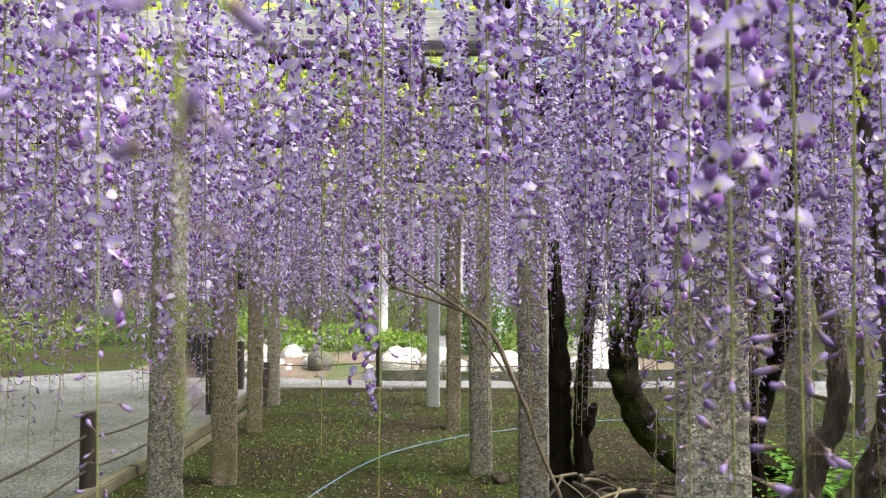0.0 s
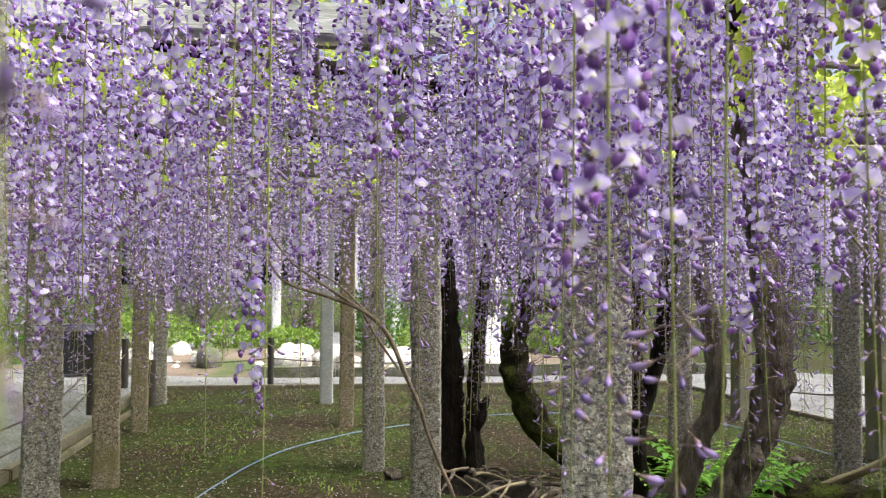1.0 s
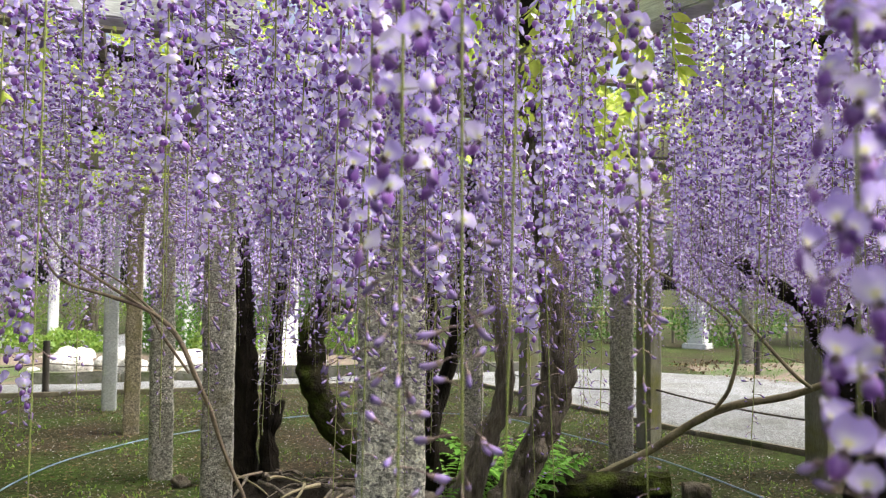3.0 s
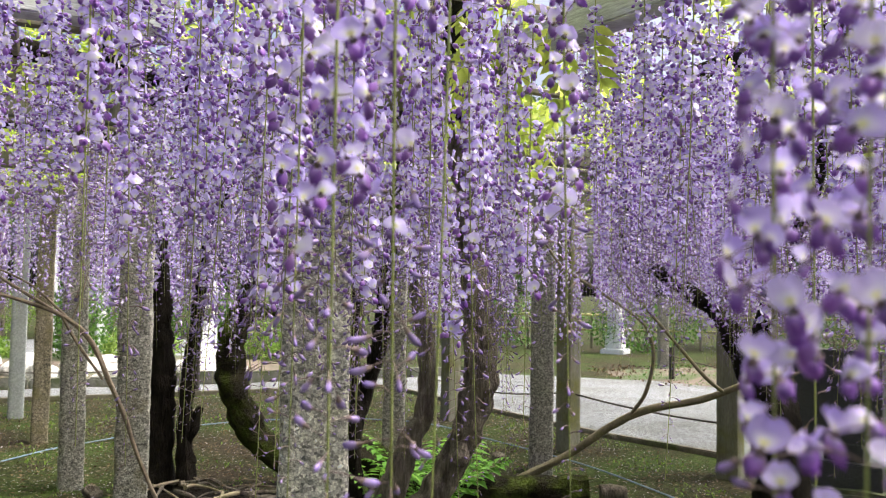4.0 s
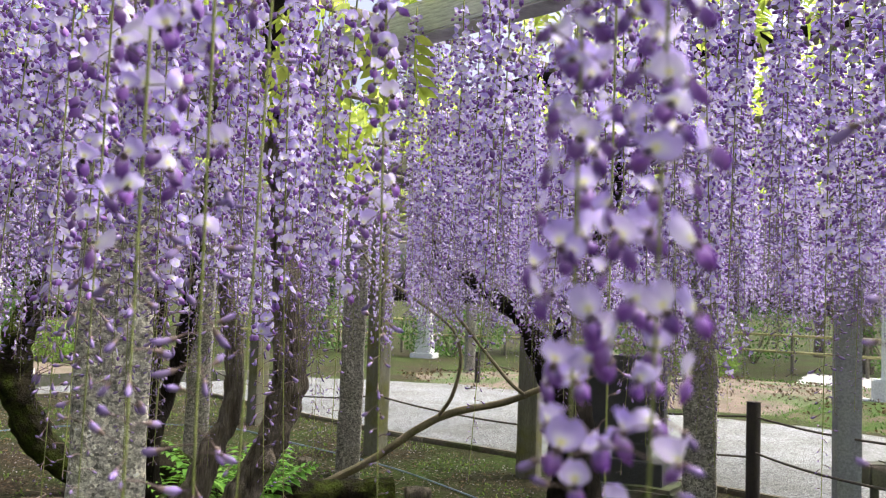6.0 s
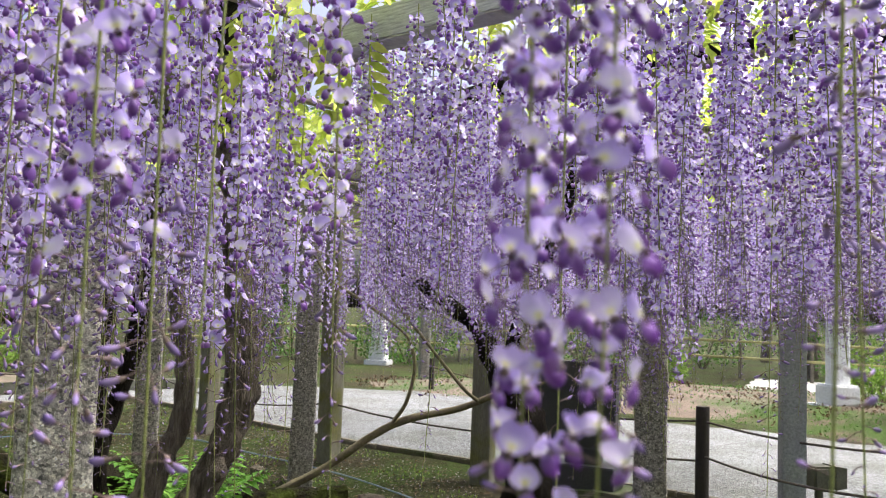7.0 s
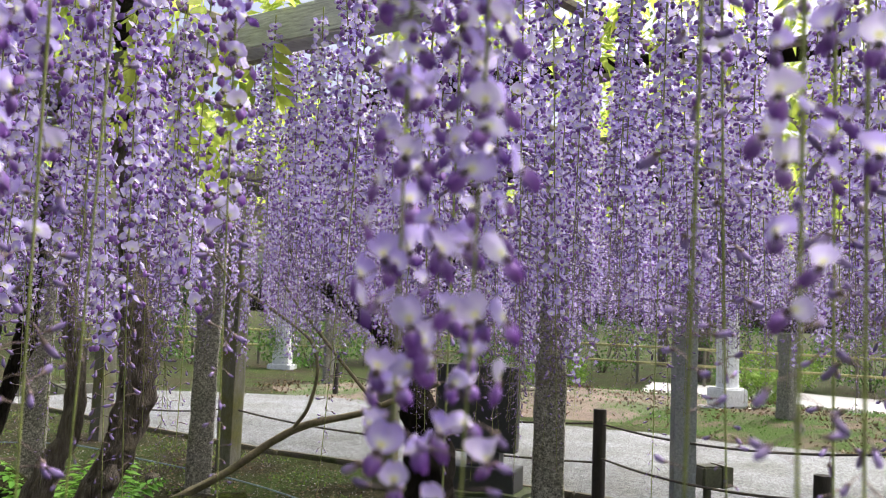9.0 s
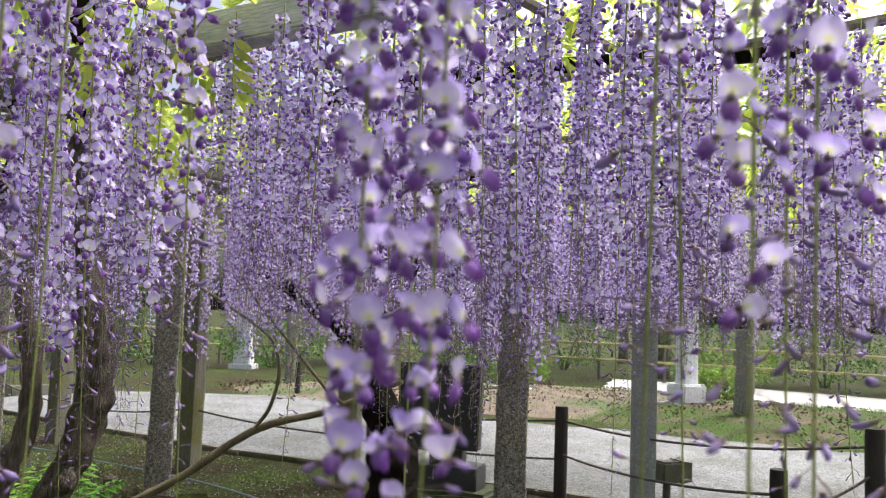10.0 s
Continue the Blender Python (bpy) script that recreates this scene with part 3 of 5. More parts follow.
trunk("old_wisteria", [("stem", [(2.16, 4.90, -0.06, 0.16), (2.22, 4.85, 0.1, 0.135), (2.27, 4.82, 0.23, 0.105), (2.34, 4.79, 0.39, 0.092), (2.44, 4.74, 0.61, 0.095), (2.50, 4.71, 0.84, 0.102), (2.53, 4.70, 1.06, 0.108), (2.52, 4.70, 1.28, 0.105), (2.49, 4.71, 1.53, 0.095), (2.47, 4.73, 1.8, 0.088), (2.44, 4.74, 2.1, 0.077), (2.2, 4.5, 2.57, 0.06)]),
                         ("limb", [(2.48, 4.75, 0.70, 0.04), (2.57, 4.74, 0.85, 0.045), (2.62, 4.74, 1.05, 0.04), (2.63, 4.76, 1.25, 0.036), (2.62, 4.8, 1.5, 0.034), (2.75, 4.9, 2.1, 0.03), (3.1, 5.0, 2.55, 0.03)]),
                         ("burl", [(2.40, 4.68, 0.46, 0.03), (2.38, 4.66, 0.52, 0.055), (2.39, 4.66, 0.60, 0.03)])], BARK, "thick furrowed brown wisteria trunk sweeping upward")
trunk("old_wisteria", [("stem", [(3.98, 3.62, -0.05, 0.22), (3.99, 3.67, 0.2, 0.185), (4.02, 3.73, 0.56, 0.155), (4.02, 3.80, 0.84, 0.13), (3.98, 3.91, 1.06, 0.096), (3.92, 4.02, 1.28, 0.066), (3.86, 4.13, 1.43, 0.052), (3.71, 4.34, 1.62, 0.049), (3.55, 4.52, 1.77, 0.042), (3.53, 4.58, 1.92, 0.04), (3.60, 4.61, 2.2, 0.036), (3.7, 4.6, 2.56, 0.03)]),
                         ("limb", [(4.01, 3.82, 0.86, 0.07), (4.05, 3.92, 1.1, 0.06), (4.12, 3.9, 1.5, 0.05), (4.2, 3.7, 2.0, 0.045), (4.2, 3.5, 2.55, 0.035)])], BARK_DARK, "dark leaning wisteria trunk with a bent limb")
trunk("fallen_log", [("stem", [(2.25, 5.86, 0.03, 0.06), (2.60, 5.76, 0.05, 0.085), (2.75, 5.70, 0.06, 0.09), (3.03, 5.61, 0.06, 0.10), (3.42, 5.45, 0.07, 0.098), (3.76, 5.30, 0.08, 0.088)])], BARK_MOSS, "fallen mossy log lying on the ground", "log")
trunk("cut_log", [("stem", [(3.80, 5.20, 0.065, 0.06), (3.88, 5.16, 0.065, 0.064), (3.97, 5.12, 0.06, 0.06)])], BARK, "short sawn log beside the fallen trunk", "log")
trunk("propped_branch", [("stem", [(3.36, 5.76, 0.03, 0.04), (3.44, 5.68, 0.11, 0.036), (3.67, 5.45, 0.30, 0.030), (3.91, 5.20, 0.55, 0.030), (4.06, 5.00, 0.68, 0.029), (4.30, 4.70, 0.78, 0.026), (4.48, 4.43, 0.92, 0.022), (4.6, 4.2, 1.03, 0.017)]),
                         ("fork", [(3.97, 5.05, 0.66, 0.0141), (4.02, 4.97, 0.80, 0.0141), (4.06, 4.93, 1.02, 0.0133), (4.05, 4.94, 1.19, 0.0126), (3.99, 4.99, 1.33, 0.0118), (3.75, 5.17, 1.54, 0.0118), (3.52, 5.33, 1.73, 0.0096), (3.3, 5.4, 2.1, 0.0067)]),
                         ("fork", [(4.38, 4.57, 0.845, 0.0133), (4.24, 4.57, 0.935, 0.0133), (4.15, 4.65, 1.07, 0.0126), (4.02, 4.76, 1.27, 0.0118), (3.92, 4.85, 1.43, 0.0111), (3.81, 4.94, 1.60, 0.0089), (3.7, 5.0, 1.8, 0.0052)])], BRANCH, "pale brown branch propped up from the ground, forking upward", "branch", 8, 0.12)
trunk("arching_vine", [("stem", [(0.757, 4.74, -0.020, 0.0122), (0.667, 4.75, 0.320, 0.0104), (0.587, 4.76, 0.510, 0.0109), (0.527, 4.77, 0.660, 0.0115), (0.467, 4.77, 0.840, 0.0128), (0.387, 4.78, 1.020, 0.0134), (0.297, 4.79, 1.220, 0.0134), (0.167, 4.80, 1.350, 0.0115), (-0.023, 4.80, 1.430, 0.0098), (-0.243, 4.80, 1.500, 0.0085), (-0.333, 4.79, 1.580, 0.0061), (-0.373, 4.79, 1.680, 0.0037)]),
                       ("fork", [(0.127, 4.80, 1.375, 0.0091), (-0.003, 4.80, 1.460, 0.0085), (-0.123, 4.80, 1.540, 0.0079), (-0.243, 4.80, 1.630, 0.0073), (-0.363, 4.79, 1.790, 0.0055), (-0.403, 4.79, 1.950, 0.0037)]),
                       ("fork", [(0.167, 4.80, 1.360, 0.0073), (0.007, 4.81, 1.510, 0.0055), (-0.163, 4.80, 1.600, 0.0043)]),
                       ("fork", [(0.147, 4.80, 1.365, 0.0079), (0.227, 4.79, 1.220, 0.0079), (0.357, 4.78, 1.030, 0.0073)]),
                       ("fork", [(0.197, 4.80, 1.330, 0.0043), (0.237, 4.80, 1.450, 0.0037), (0.267, 4.80, 1.580, 0.0024)])], TWIG, "thin brown vine arching up from the ground and forking", "vine", 7, 0.18)
for pts in ([(1.0, 6.4, 2.62, 0.05), (0.4, 4.5, 2.6, 0.06), (0.25, 3.1, 2.62, 0.09), (0.45, 2.2, 2.66, 0.07), (-0.4, 1.0, 2.65, 0.05)],
            [(2.3, 4.6, 2.58, 0.06), (1.9, 3.6, 2.6, 0.07), (1.4, 2.9, 2.6, 0.075), (1.1, 1.8, 2.6, 0.045), (1.5, 0.4, 2.62, 0.04)],
            [(2.2, 4.6, 2.56, 0.05), (1.2, 4.4, 2.5, 0.05), (0.0, 4.2, 2.55, 0.045), (-1.5, 3.6, 2.58, 0.04), (-3.0, 3.8, 2.58, 0.03)],
            [(3.7, 4.6, 2.58, 0.04), (3.0, 3.6, 2.6, 0.045), (2.9, 2.4, 2.58, 0.04), (3.4, 1.0, 2.6, 0.035)],
            [(3.7, 4.6, 2.58, 0.04), (4.6, 4.2, 2.55, 0.04), (5.6, 3.2, 2.58, 0.035), (6.6, 2.6, 2.58, 0.03)],
            [(0.7, 6.5, 2.55, 0.05), (-0.6, 6.0, 2.56, 0.045), (-1.8, 6.4, 2.58, 0.04), (-3.4, 6.0, 2.58, 0.03)],
            [(2.6, 6.2, 2.55, 0.05), (3.2, 7.4, 2.57, 0.045), (2.6, 8.8, 2.58, 0.04), (1.0, 9.6, 2.58, 0.03)]):
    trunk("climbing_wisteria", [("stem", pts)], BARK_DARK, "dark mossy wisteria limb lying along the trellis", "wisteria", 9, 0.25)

# ---- rope fences, hose, lamp ----
def rope_post(x, y, h, rad, label="short dark tarred wooden rope post with a pale sawn top"):
    root = thing("rope_post", label, "fence post", "rope posts", at=pose(x, y, 0))
    part("post", tube([(0, 0, -0.05, rad), (0, 0, h * 0.5, rad), (0, 0, h - 0.012, rad), (0, 0, h - 0.004, rad * 0.93)], 14, 3, 0.03, 30.0), ROPE_POST, root)
    part("cut_top", tube([(0, 0, h - 0.006, rad * 0.9), (0, 0, h, rad * 0.86)], 14, 1), CUT_END, root, "pale sawn top")


ROPE_POSTS = [(-2.62, 2.2, 0.60, 0.06), (-2.55, 6.22, 0.60, 0.06), (-2.76, 10.2, 0.70, 0.05), (-3.0, 12.75, 0.70, 0.05), (-2.28, 11.0, 0.55, 0.07), (-0.95, 12.8, 0.71, 0.045), (2.2, 12.8, 0.7, 0.045), (5.3, 12.9, 0.72, 0.05),
              (6.22, 3.86, 0.78, 0.055), (5.46, 1.27, 0.93, 0.055), (4.76, 1.58, 0.74, 0.046)]
for q in ROPE_POSTS:
    rope_post(*q)


def rope(a, b, sag, rad=0.009):
    a, b = Vector(a), Vector(b)
    pts = [(*(a.lerp(b, f) - Vector((0, 0, 4 * sag * f * (1 - f)))), rad) for f in np.linspace(0, 1, 6)]
    tagged(part("rope", tube(pts, 6, 3), ROPE), "dark brown rope slung between the fence posts", "rope", "ropes")


rope((-2.62, 2.2, 0.5), (-2.55, 6.22, 0.45), 0.10)
rope((-2.55, 6.22, 0.42), (-2.76, 10.2, 0.55), 0.14)
rope((-2.55, 6.22, 0.2), (-2.76, 10.2, 0.3), 0.12)
rope((-2.62, 2.2, 0.25), (-2.55, 6.22, 0.2), 0.10)
rope((-2.76, 10.2, 0.5), (-3.0, 12.75, 0.5), 0.1)
rope((-3.0, 12.75, 0.42), (-0.95, 12.8, 0.42), 0.06)
rope((-0.95, 12.8, 0.42), (2.2, 12.8, 0.42), 0.08)
rope((5.3, 12.9, 0.45), (4.75, 7.0, 0.56), 0.2)
rope((4.75, 7.03, 0.56), (5.33, 5.48, 0.44), 0.03)
rope((5.33, 5.48, 0.42), (6.22, 3.86, 0.36), 0.03)
rope((5.33, 5.48, 0.67), (6.22, 3.86, 0.68), 0.03)
rope((6.22, 3.86, 0.68), (5.46, 1.27, 0.85), 0.09)
rope((6.22, 3.86, 0.40), (4.76, 1.58, 0.62), 0.06)
rope((5.46, 1.27, 0.70), (4.76, 1.58, 0.5), 0.03)
rope((10.3, 12.0, 0.45), (11.0, 7.9, 0.45), 0.18)
for q in ((10.3, 12.0, 0.6, 0.05), (11.0, 7.9, 0.6, 0.05)):
    rope_post(*q)

hose_line = [(x, y, 0.007, 0.006) for x, y in ((-1.15, 5.0), (-0.95, 6.21), (-0.82, 6.79), (-0.69, 7.28), (-0.44, 7.91), (-0.02, 8.5), (0.45, 8.96), (1.78, 9.77), (3.1, 9.8), (4.1, 9.1), (4.3, 7.9), (4.45, 6.7), (4.46, 6.0), (4.38, 5.14), (4.3, 4.4))]
tagged(part("garden_hose", tube(hose_line, 7, 8), HOSE), "light blue garden hose winding over the ground", "hose")


def floodlight(x, y):
    root = thing("floodlight", "brown box garden floodlight on a short stake", "lamp", at=pose(x, y, 0, 0, 0, -30))
    part("housing", block(0.17, 0.16, 0.16, 0.015), LAMP, root).matrix_basis = pose(0, 0, 0.32)
    bm = bmesh.new()
    loft(bm, [[Vector((sx * (0.085 + 0.03 * k), sy * (0.08 + 0.01 * k), 0)) for sx, sy in ((-1, -1), (1, -1), (1, 1), (-1, 1))] for k in (0,)] + [[Vector((sx * 0.07, sy * 0.075, 0.09)) for sx, sy in ((-1, -1), (1, -1), (1, 1), (-1, 1))]])
    part("hood", bm, LAMP, root, smooth=False).matrix_basis = pose(0.085, 0, 0.40, 0, 90, 0)
    part("stake", tube([(0, 0, -0.05, 0.03), (0, 0, 0.33, 0.03)], 10, 2), LAMP, root)


floodlight(6.2, 2.9)


# ---- stones, monuments, far things ----
def boulder(x, y, s, squash, seed, mat=BOULDER):
    bm = bmesh.new()
    bmesh.ops.create_icosphere(bm, subdivisions=3, radius=1)
    for v in bm.verts:
        q = v.co + Vector((seed * 5.1, seed * 2.3, seed))
        v.co *= 1 + 0.35 * noise.noise(q * 1.1) + 0.10 * noise.noise(q * 4)
        v.co = Vector((v.co.x * s, v.co.y * s * 0.8, v.co.z * s * squash))
    ob = part("boulder", bm, mat)
    ob.matrix_basis = pose(x, y, s * squash * 0.55, 0, 0, seed * 77)
    tagged(ob, "pale rounded garden boulder in the rockery", "boulder", "rockery boulders")


for k in range(74):
    boulder(rng.uniform(-4.2, 3.4), rng.uniform(14.6, 17.0), rng.choice((0.10, 0.13, 0.17, 0.22, 0.29)) * rng.uniform(0.8, 1.2), rng.uniform(0.5, 0.95), k)
boulder(-2.2, 15.2, 0.28, 1.0, 81, GREY_STONE)


def monument(x, y, w, h, base, turn, label, mat=WHITE_STONE, z=0.0):
    root = thing("stone_monument", label, "monument", "stone monuments", at=pose(x, y, z, 0, 0, turn))
    part("plinth", block(base * 1.42, base * 1.42, 0.16, 0.02, 0.004), mat, root).matrix_basis = pose(0, 0, -0.04)
    part("pedestal", block(base, base, 0.33, 0.03, 0.005), mat, root).matrix_basis = pose(0, 0, 0.12)
    part("pillar", column(w, w, h, 0.15, 0.002, per=2, taper=0.97), mat, root).matrix_basis = pose(0, 0, 0.45)
    for k in range(4):
        part("inscription", block(w * 0.34, 0.012, h * 0.10, 0.003), GREY_STONE, root, "illegible carved mark").matrix_basis = pose(0, -w / 2 - 0.001, 0.45 + h * (0.3 + 0.14 * k))


monument(14.25, 6.35, 0.29, 2.0, 0.50, 62, "pale stone monument pillar on a stepped pedestal", z=0.06)
monument(13.6, 9.6, 0.3, 1.6, 0.5, 50, "pale stone monument pillar on a pedestal", z=0.1)
monument(13.9, 18.4, 0.37, 1.6, 0.44, 35, "pale stone monument pillar beyond the path")
monument(2.85, 15.9, 0.36, 1.8, 0.55, 10, "pale stone monument pillar beyond the path")
for x, y, w in ((13.1, 4.9, 0.30), (16.2, 8.2, 0.28), (17.0, 3.0, 0.3), (11.7, 13.9, 0.34)):
    ob = part("stone_stele", column(w, w * 0.6, 1.5, 0.12, 0.02, seed=x, per=2, taper=0.85), GRANITE_DULL)
    ob.matrix_basis = pose(x, y, -0.02, 0, 0, 60)
    tagged(ob, "rough weathered upright standing stone", "standing stone", "standing stones")


for x, y in ((1.5, 21.9), (0.45, 24.0), (-1.6, 23.0), (3.9, 22.6)):
    ob = part("white_post", column(0.23, 0.23, 3.2, 0.3, 0.002, seed=x, per=2, taper=0.99), PLASTER)
    ob.matrix_basis = pose(x, y, -0.02, 0, 0, 8)
    tagged(ob, "plain white painted post standing beyond the rockery", "post", "white posts")


def slab_monument():
    root = thing("slab_monument", "dark grey polished stone slab monument on a stepped stone base", "monument", at=pose(5.41, 4.50, 0, 0, 0, -66))
    part("footing", block(0.86, 0.52, 0.17, 0.03, 0.03, 4.0, 3), GREY_STONE, root, "rough mossy footing stone").matrix_basis = pose(0.02, 0, -0.02)
    part("base", block(0.62, 0.34, 0.19, 0.008), BLACK_STONE, root).matrix_basis = pose(0.04, 0, 0.14)
    part("neck", block(0.27, 0.16, 0.13, 0.006), BLACK_STONE, root).matrix_basis = pose(0.07, 0, 0.325)
    part("slab", block(0.68, 0.13, 0.68, 0.008), BLACK_STONE, root).matrix_basis = pose(-0.01, 0, 0.45)


slab_monument()


def bamboo_fence(x0, y0, x1, y1, h):
    ln, n = math.hypot(x1 - x0, y1 - y0), 9
    root = thing("bamboo_fence", "low yellow-green bamboo rail fence with thin posts", "fence", at=pose(x0, y0, 0, 0, 0, math.degrees(math.atan2(y1 - y0, x1 - x0))))
    for z in (h * 0.55, h):
        part("rail", tube([(0, 0, z, 0.035), (ln / 2, 0.02, z + 0.01, 0.035), (ln, 0, z, 0.03)], 8, 6), BAMBOO, root)
    for i in range(n):
        part("post", tube([(i * ln / (n - 1), 0.06, -0.1, 0.045), (i * ln / (n - 1), 0.06, h + 0.08, 0.04)], 8, 2), POLE, root)


bamboo_fence(9.4, 23.6, 19.6, 17.0, 0.95)
bamboo_fence(19.6, 17.0, 22.4, 3.0, 0.95)


def shrub(x, y, rx, ry, h, n, size, mat, label, seed):
    g = np.random.default_rng(seed)
    root = thing("shrub", label, "shrub", "garden shrubs", at=pose(x, y, 0))
    stems = bmesh.new()
    for k in range(6):
        an = k * 1.05 + seed
        tube([(0.05 * math.cos(an), 0.05 * math.sin(an), -0.03, 0.03), (rx * 0.3 * math.cos(an), ry * 0.3 * math.sin(an), h * 0.45, 0.02), (rx * 0.6 * math.cos(an), ry * 0.6 * math.sin(an), h * 0.8, 0.008)], 5, 2, bm=stems)
    part("framework", stems, BARK, root)
    d = g.normal(size=(n, 3))
    d /= np.linalg.norm(d, axis=1)[:, None]
    lump = np.array([1 + 0.35 * noise.noise(Vector((*q,)) * 2.2 + Vector((seed, 0, 0))) for q in d])
    p = d * (lump * g.uniform(0.6, 1.0, n) ** 0.6)[:, None] * [rx, ry, h * 0.5] + [0, 0, h * 0.52]
    p[:, 2] = np.maximum(p[:, 2], 0.04)
    ob = leaf_cloud("foliage", p, size, mat, g)
    ob.parent = root
    ob["kind"] = "stuff"


for k, (x, y, rx, ry, h, mat) in enumerate([(-3.9, 18.0, 1.1, 0.8, 0.9, SHRUB_LIGHT), (-2.2, 18.2, 0.8, 0.7, 0.75, SHRUB_LIGHT), (-0.9, 17.7, 0.6, 0.6, 0.6, SHRUB_LIGHT), (0.75, 17.0, 0.6, 0.6, 1.7, SHRUB), (2.0, 18.3, 0.8, 0.7, 0.7, SHRUB_LIGHT),
                                        (4.3, 18.3, 0.9, 0.7, 0.8, SHRUB_LIGHT), (-6.5, 20.5, 2.0, 1.2, 1.5, SHRUB), (-9.5, 19.5, 1.8, 1.2, 1.0, SHRUB_LIGHT), (5.0, 27.5, 1.5, 1.0, 1.2, SHRUB), (8.5, 27.0, 1.6, 1.0, 1.0, SHRUB_LIGHT),
                                        (15.0, 18.6, 1.8, 1.2, 1.2, SHRUB), (16.4, 11.5, 0.9, 0.8, 0.8, SHRUB_LIGHT), (22.6, 8.7, 1.3, 1.2, 1.1, SHRUB_LIGHT), (16.9, 6.9, 0.7, 0.7, 0.7, SHRUB_LIGHT), (17.4, 0.8, 0.8, 0.8, 0.8, SHRUB), (20.0, 16.5, 1.6, 1.2, 1.3, SHRUB), (24.0, 10.8, 1.8, 1.6, 1.8, SHRUB), (24.5, 7.0, 1.8, 1.6, 1.7, SHRUB), (24.5, 3.2, 1.8, 1.6, 1.8, SHRUB), (23.5, 14.6, 1.8, 1.6, 1.8, SHRUB), (12.5, 20.5, 2.0, 1.2, 1.6, SHRUB), (-4.6, 30.0, 2.2, 1.4, 1.9, SHRUB), (-1.4, 30.6, 2.2, 1.4, 1.7, SHRUB_LIGHT), (2.2, 30.2, 2.2, 1.4, 2.0, SHRUB), (5.6, 30.6, 2.2, 1.4, 1.8, SHRUB), (8.6, 31.0, 2.2, 1.4, 1.9, SHRUB_LIGHT)]):
    shrub(x, y, rx, ry, h, 1500, 0.11, mat, "rounded leafy green garden shrub" if mat is SHRUB else "light green leafy garden shrub", k)


def tree(x, y, h, rad, seed, mat=FAR_LEAF, label="broad leafy garden tree far behind the path"):
    g = np.random.default_rng(seed + 50)
    root = thing("tree", label, "tree", "garden trees", at=pose(x, y, 0))
    bm = tube([(0, 0, -0.1, 0.22), (0.1, 0, h * 0.25, 0.17), (0.0, 0.15, h * 0.5, 0.13), (0.2, 0.1, h * 0.8, 0.06), (0.2, 0.1, h * 0.95, 0.02)], 9, 4, 0.15, 4)
    tips = []
    for k in range(9):
        an, z = k * 2.4 + seed, h * (0.35 + 0.06 * k)
        end = (math.cos(an) * rad * g.uniform(0.5, 0.8), math.sin(an) * rad * g.uniform(0.5, 0.8), z + h * g.uniform(0.05, 0.2))
        tube([(0.05, 0.1, z, 0.06), (end[0] * 0.5, end[1] * 0.5, (z + end[2]) / 2 + 0.1, 0.04), (*end, 0.015)], 6, 3, bm=bm)
        tips.append(end)
    part("trunk", bm, BARK, root)
    spots = []
    for tip in tips + [(0.2, 0.1, h * 0.95), (0, 0.3, h * 0.75)]:
        for _ in range(7):
            c = np.array(tip) + g.normal(size=3) * rad * 0.28
            spots.append(c + g.normal(size=(32, 3)) * rad * np.array([0.13, 0.13, 0.09]))
    ob = leaf_cloud("crown", np.concatenate(spots), 0.24, mat, g, 0.6)
    ob.parent = root
    ob["kind"] = "stuff"


for k, (x, y, h, rad) in enumerate([(-7, 24, 6, 2.6), (-4.4, 28.4, 6, 2.0), (3.5, 27, 5, 2.2), (9, 28, 5, 2.2), (14, 24, 5, 2.0), (19.5, 19.5, 5, 2.0), (23, 11, 9, 3.6), (24, 5, 8.5, 3.4), (23, -1, 6, 2.8), (-13, 22, 7, 3), (-1, 30, 8, 3.4), (30, 16, 9, 4), (17, 30, 9, 4), (33, 4, 9, 4)]):
    tree(x, y, h, rad, k)


# Bin shape made up in place of a dark, half-hidden car-like thing.
def dark_stand_in(x, y):
    root = thing("refuse_bin", "black bin-shaped stand-in, with a rounded lid, for a dark car-like thing", "bin", at=pose(x, y, 0.012, 0, 0, 20))
    part("body", loft(bmesh.new(), [[Vector((sx * w, sy * w * 0.85, z)) for sx, sy in ((-1, -0.8), (-0.8, -1), (0.8, -1), (1, -0.8), (1, 0.8), (0.8, 1), (-0.8, 1), (-1, 0.8))] for w, z in ((0.27, 0.06), (0.30, 0.10), (0.35, 0.70))]), CAR, root)
    part("lid", loft(bmesh.new(), [[Vector((sx * w, sy * w * 0.85, z)) for sx, sy in ((-1, -0.8), (-0.8, -1), (0.8, -1), (1, -0.8), (1, 0.8), (0.8, 1), (-0.8, 1), (-1, 0.8))] for w, z in ((0.38, 0.70), (0.38, 0.74), (0.30, 0.82), (0.12, 0.85))]), CAR, root)
    for sx in (-0.25, 0.25):
        part("wheel", tube([(sx - 0.03, 0.2, 0.07, 0.07), (sx + 0.03, 0.2, 0.07, 0.07)], 14, 1), ROPE_POST, root)


dark_stand_in(-4.15, 14.5)


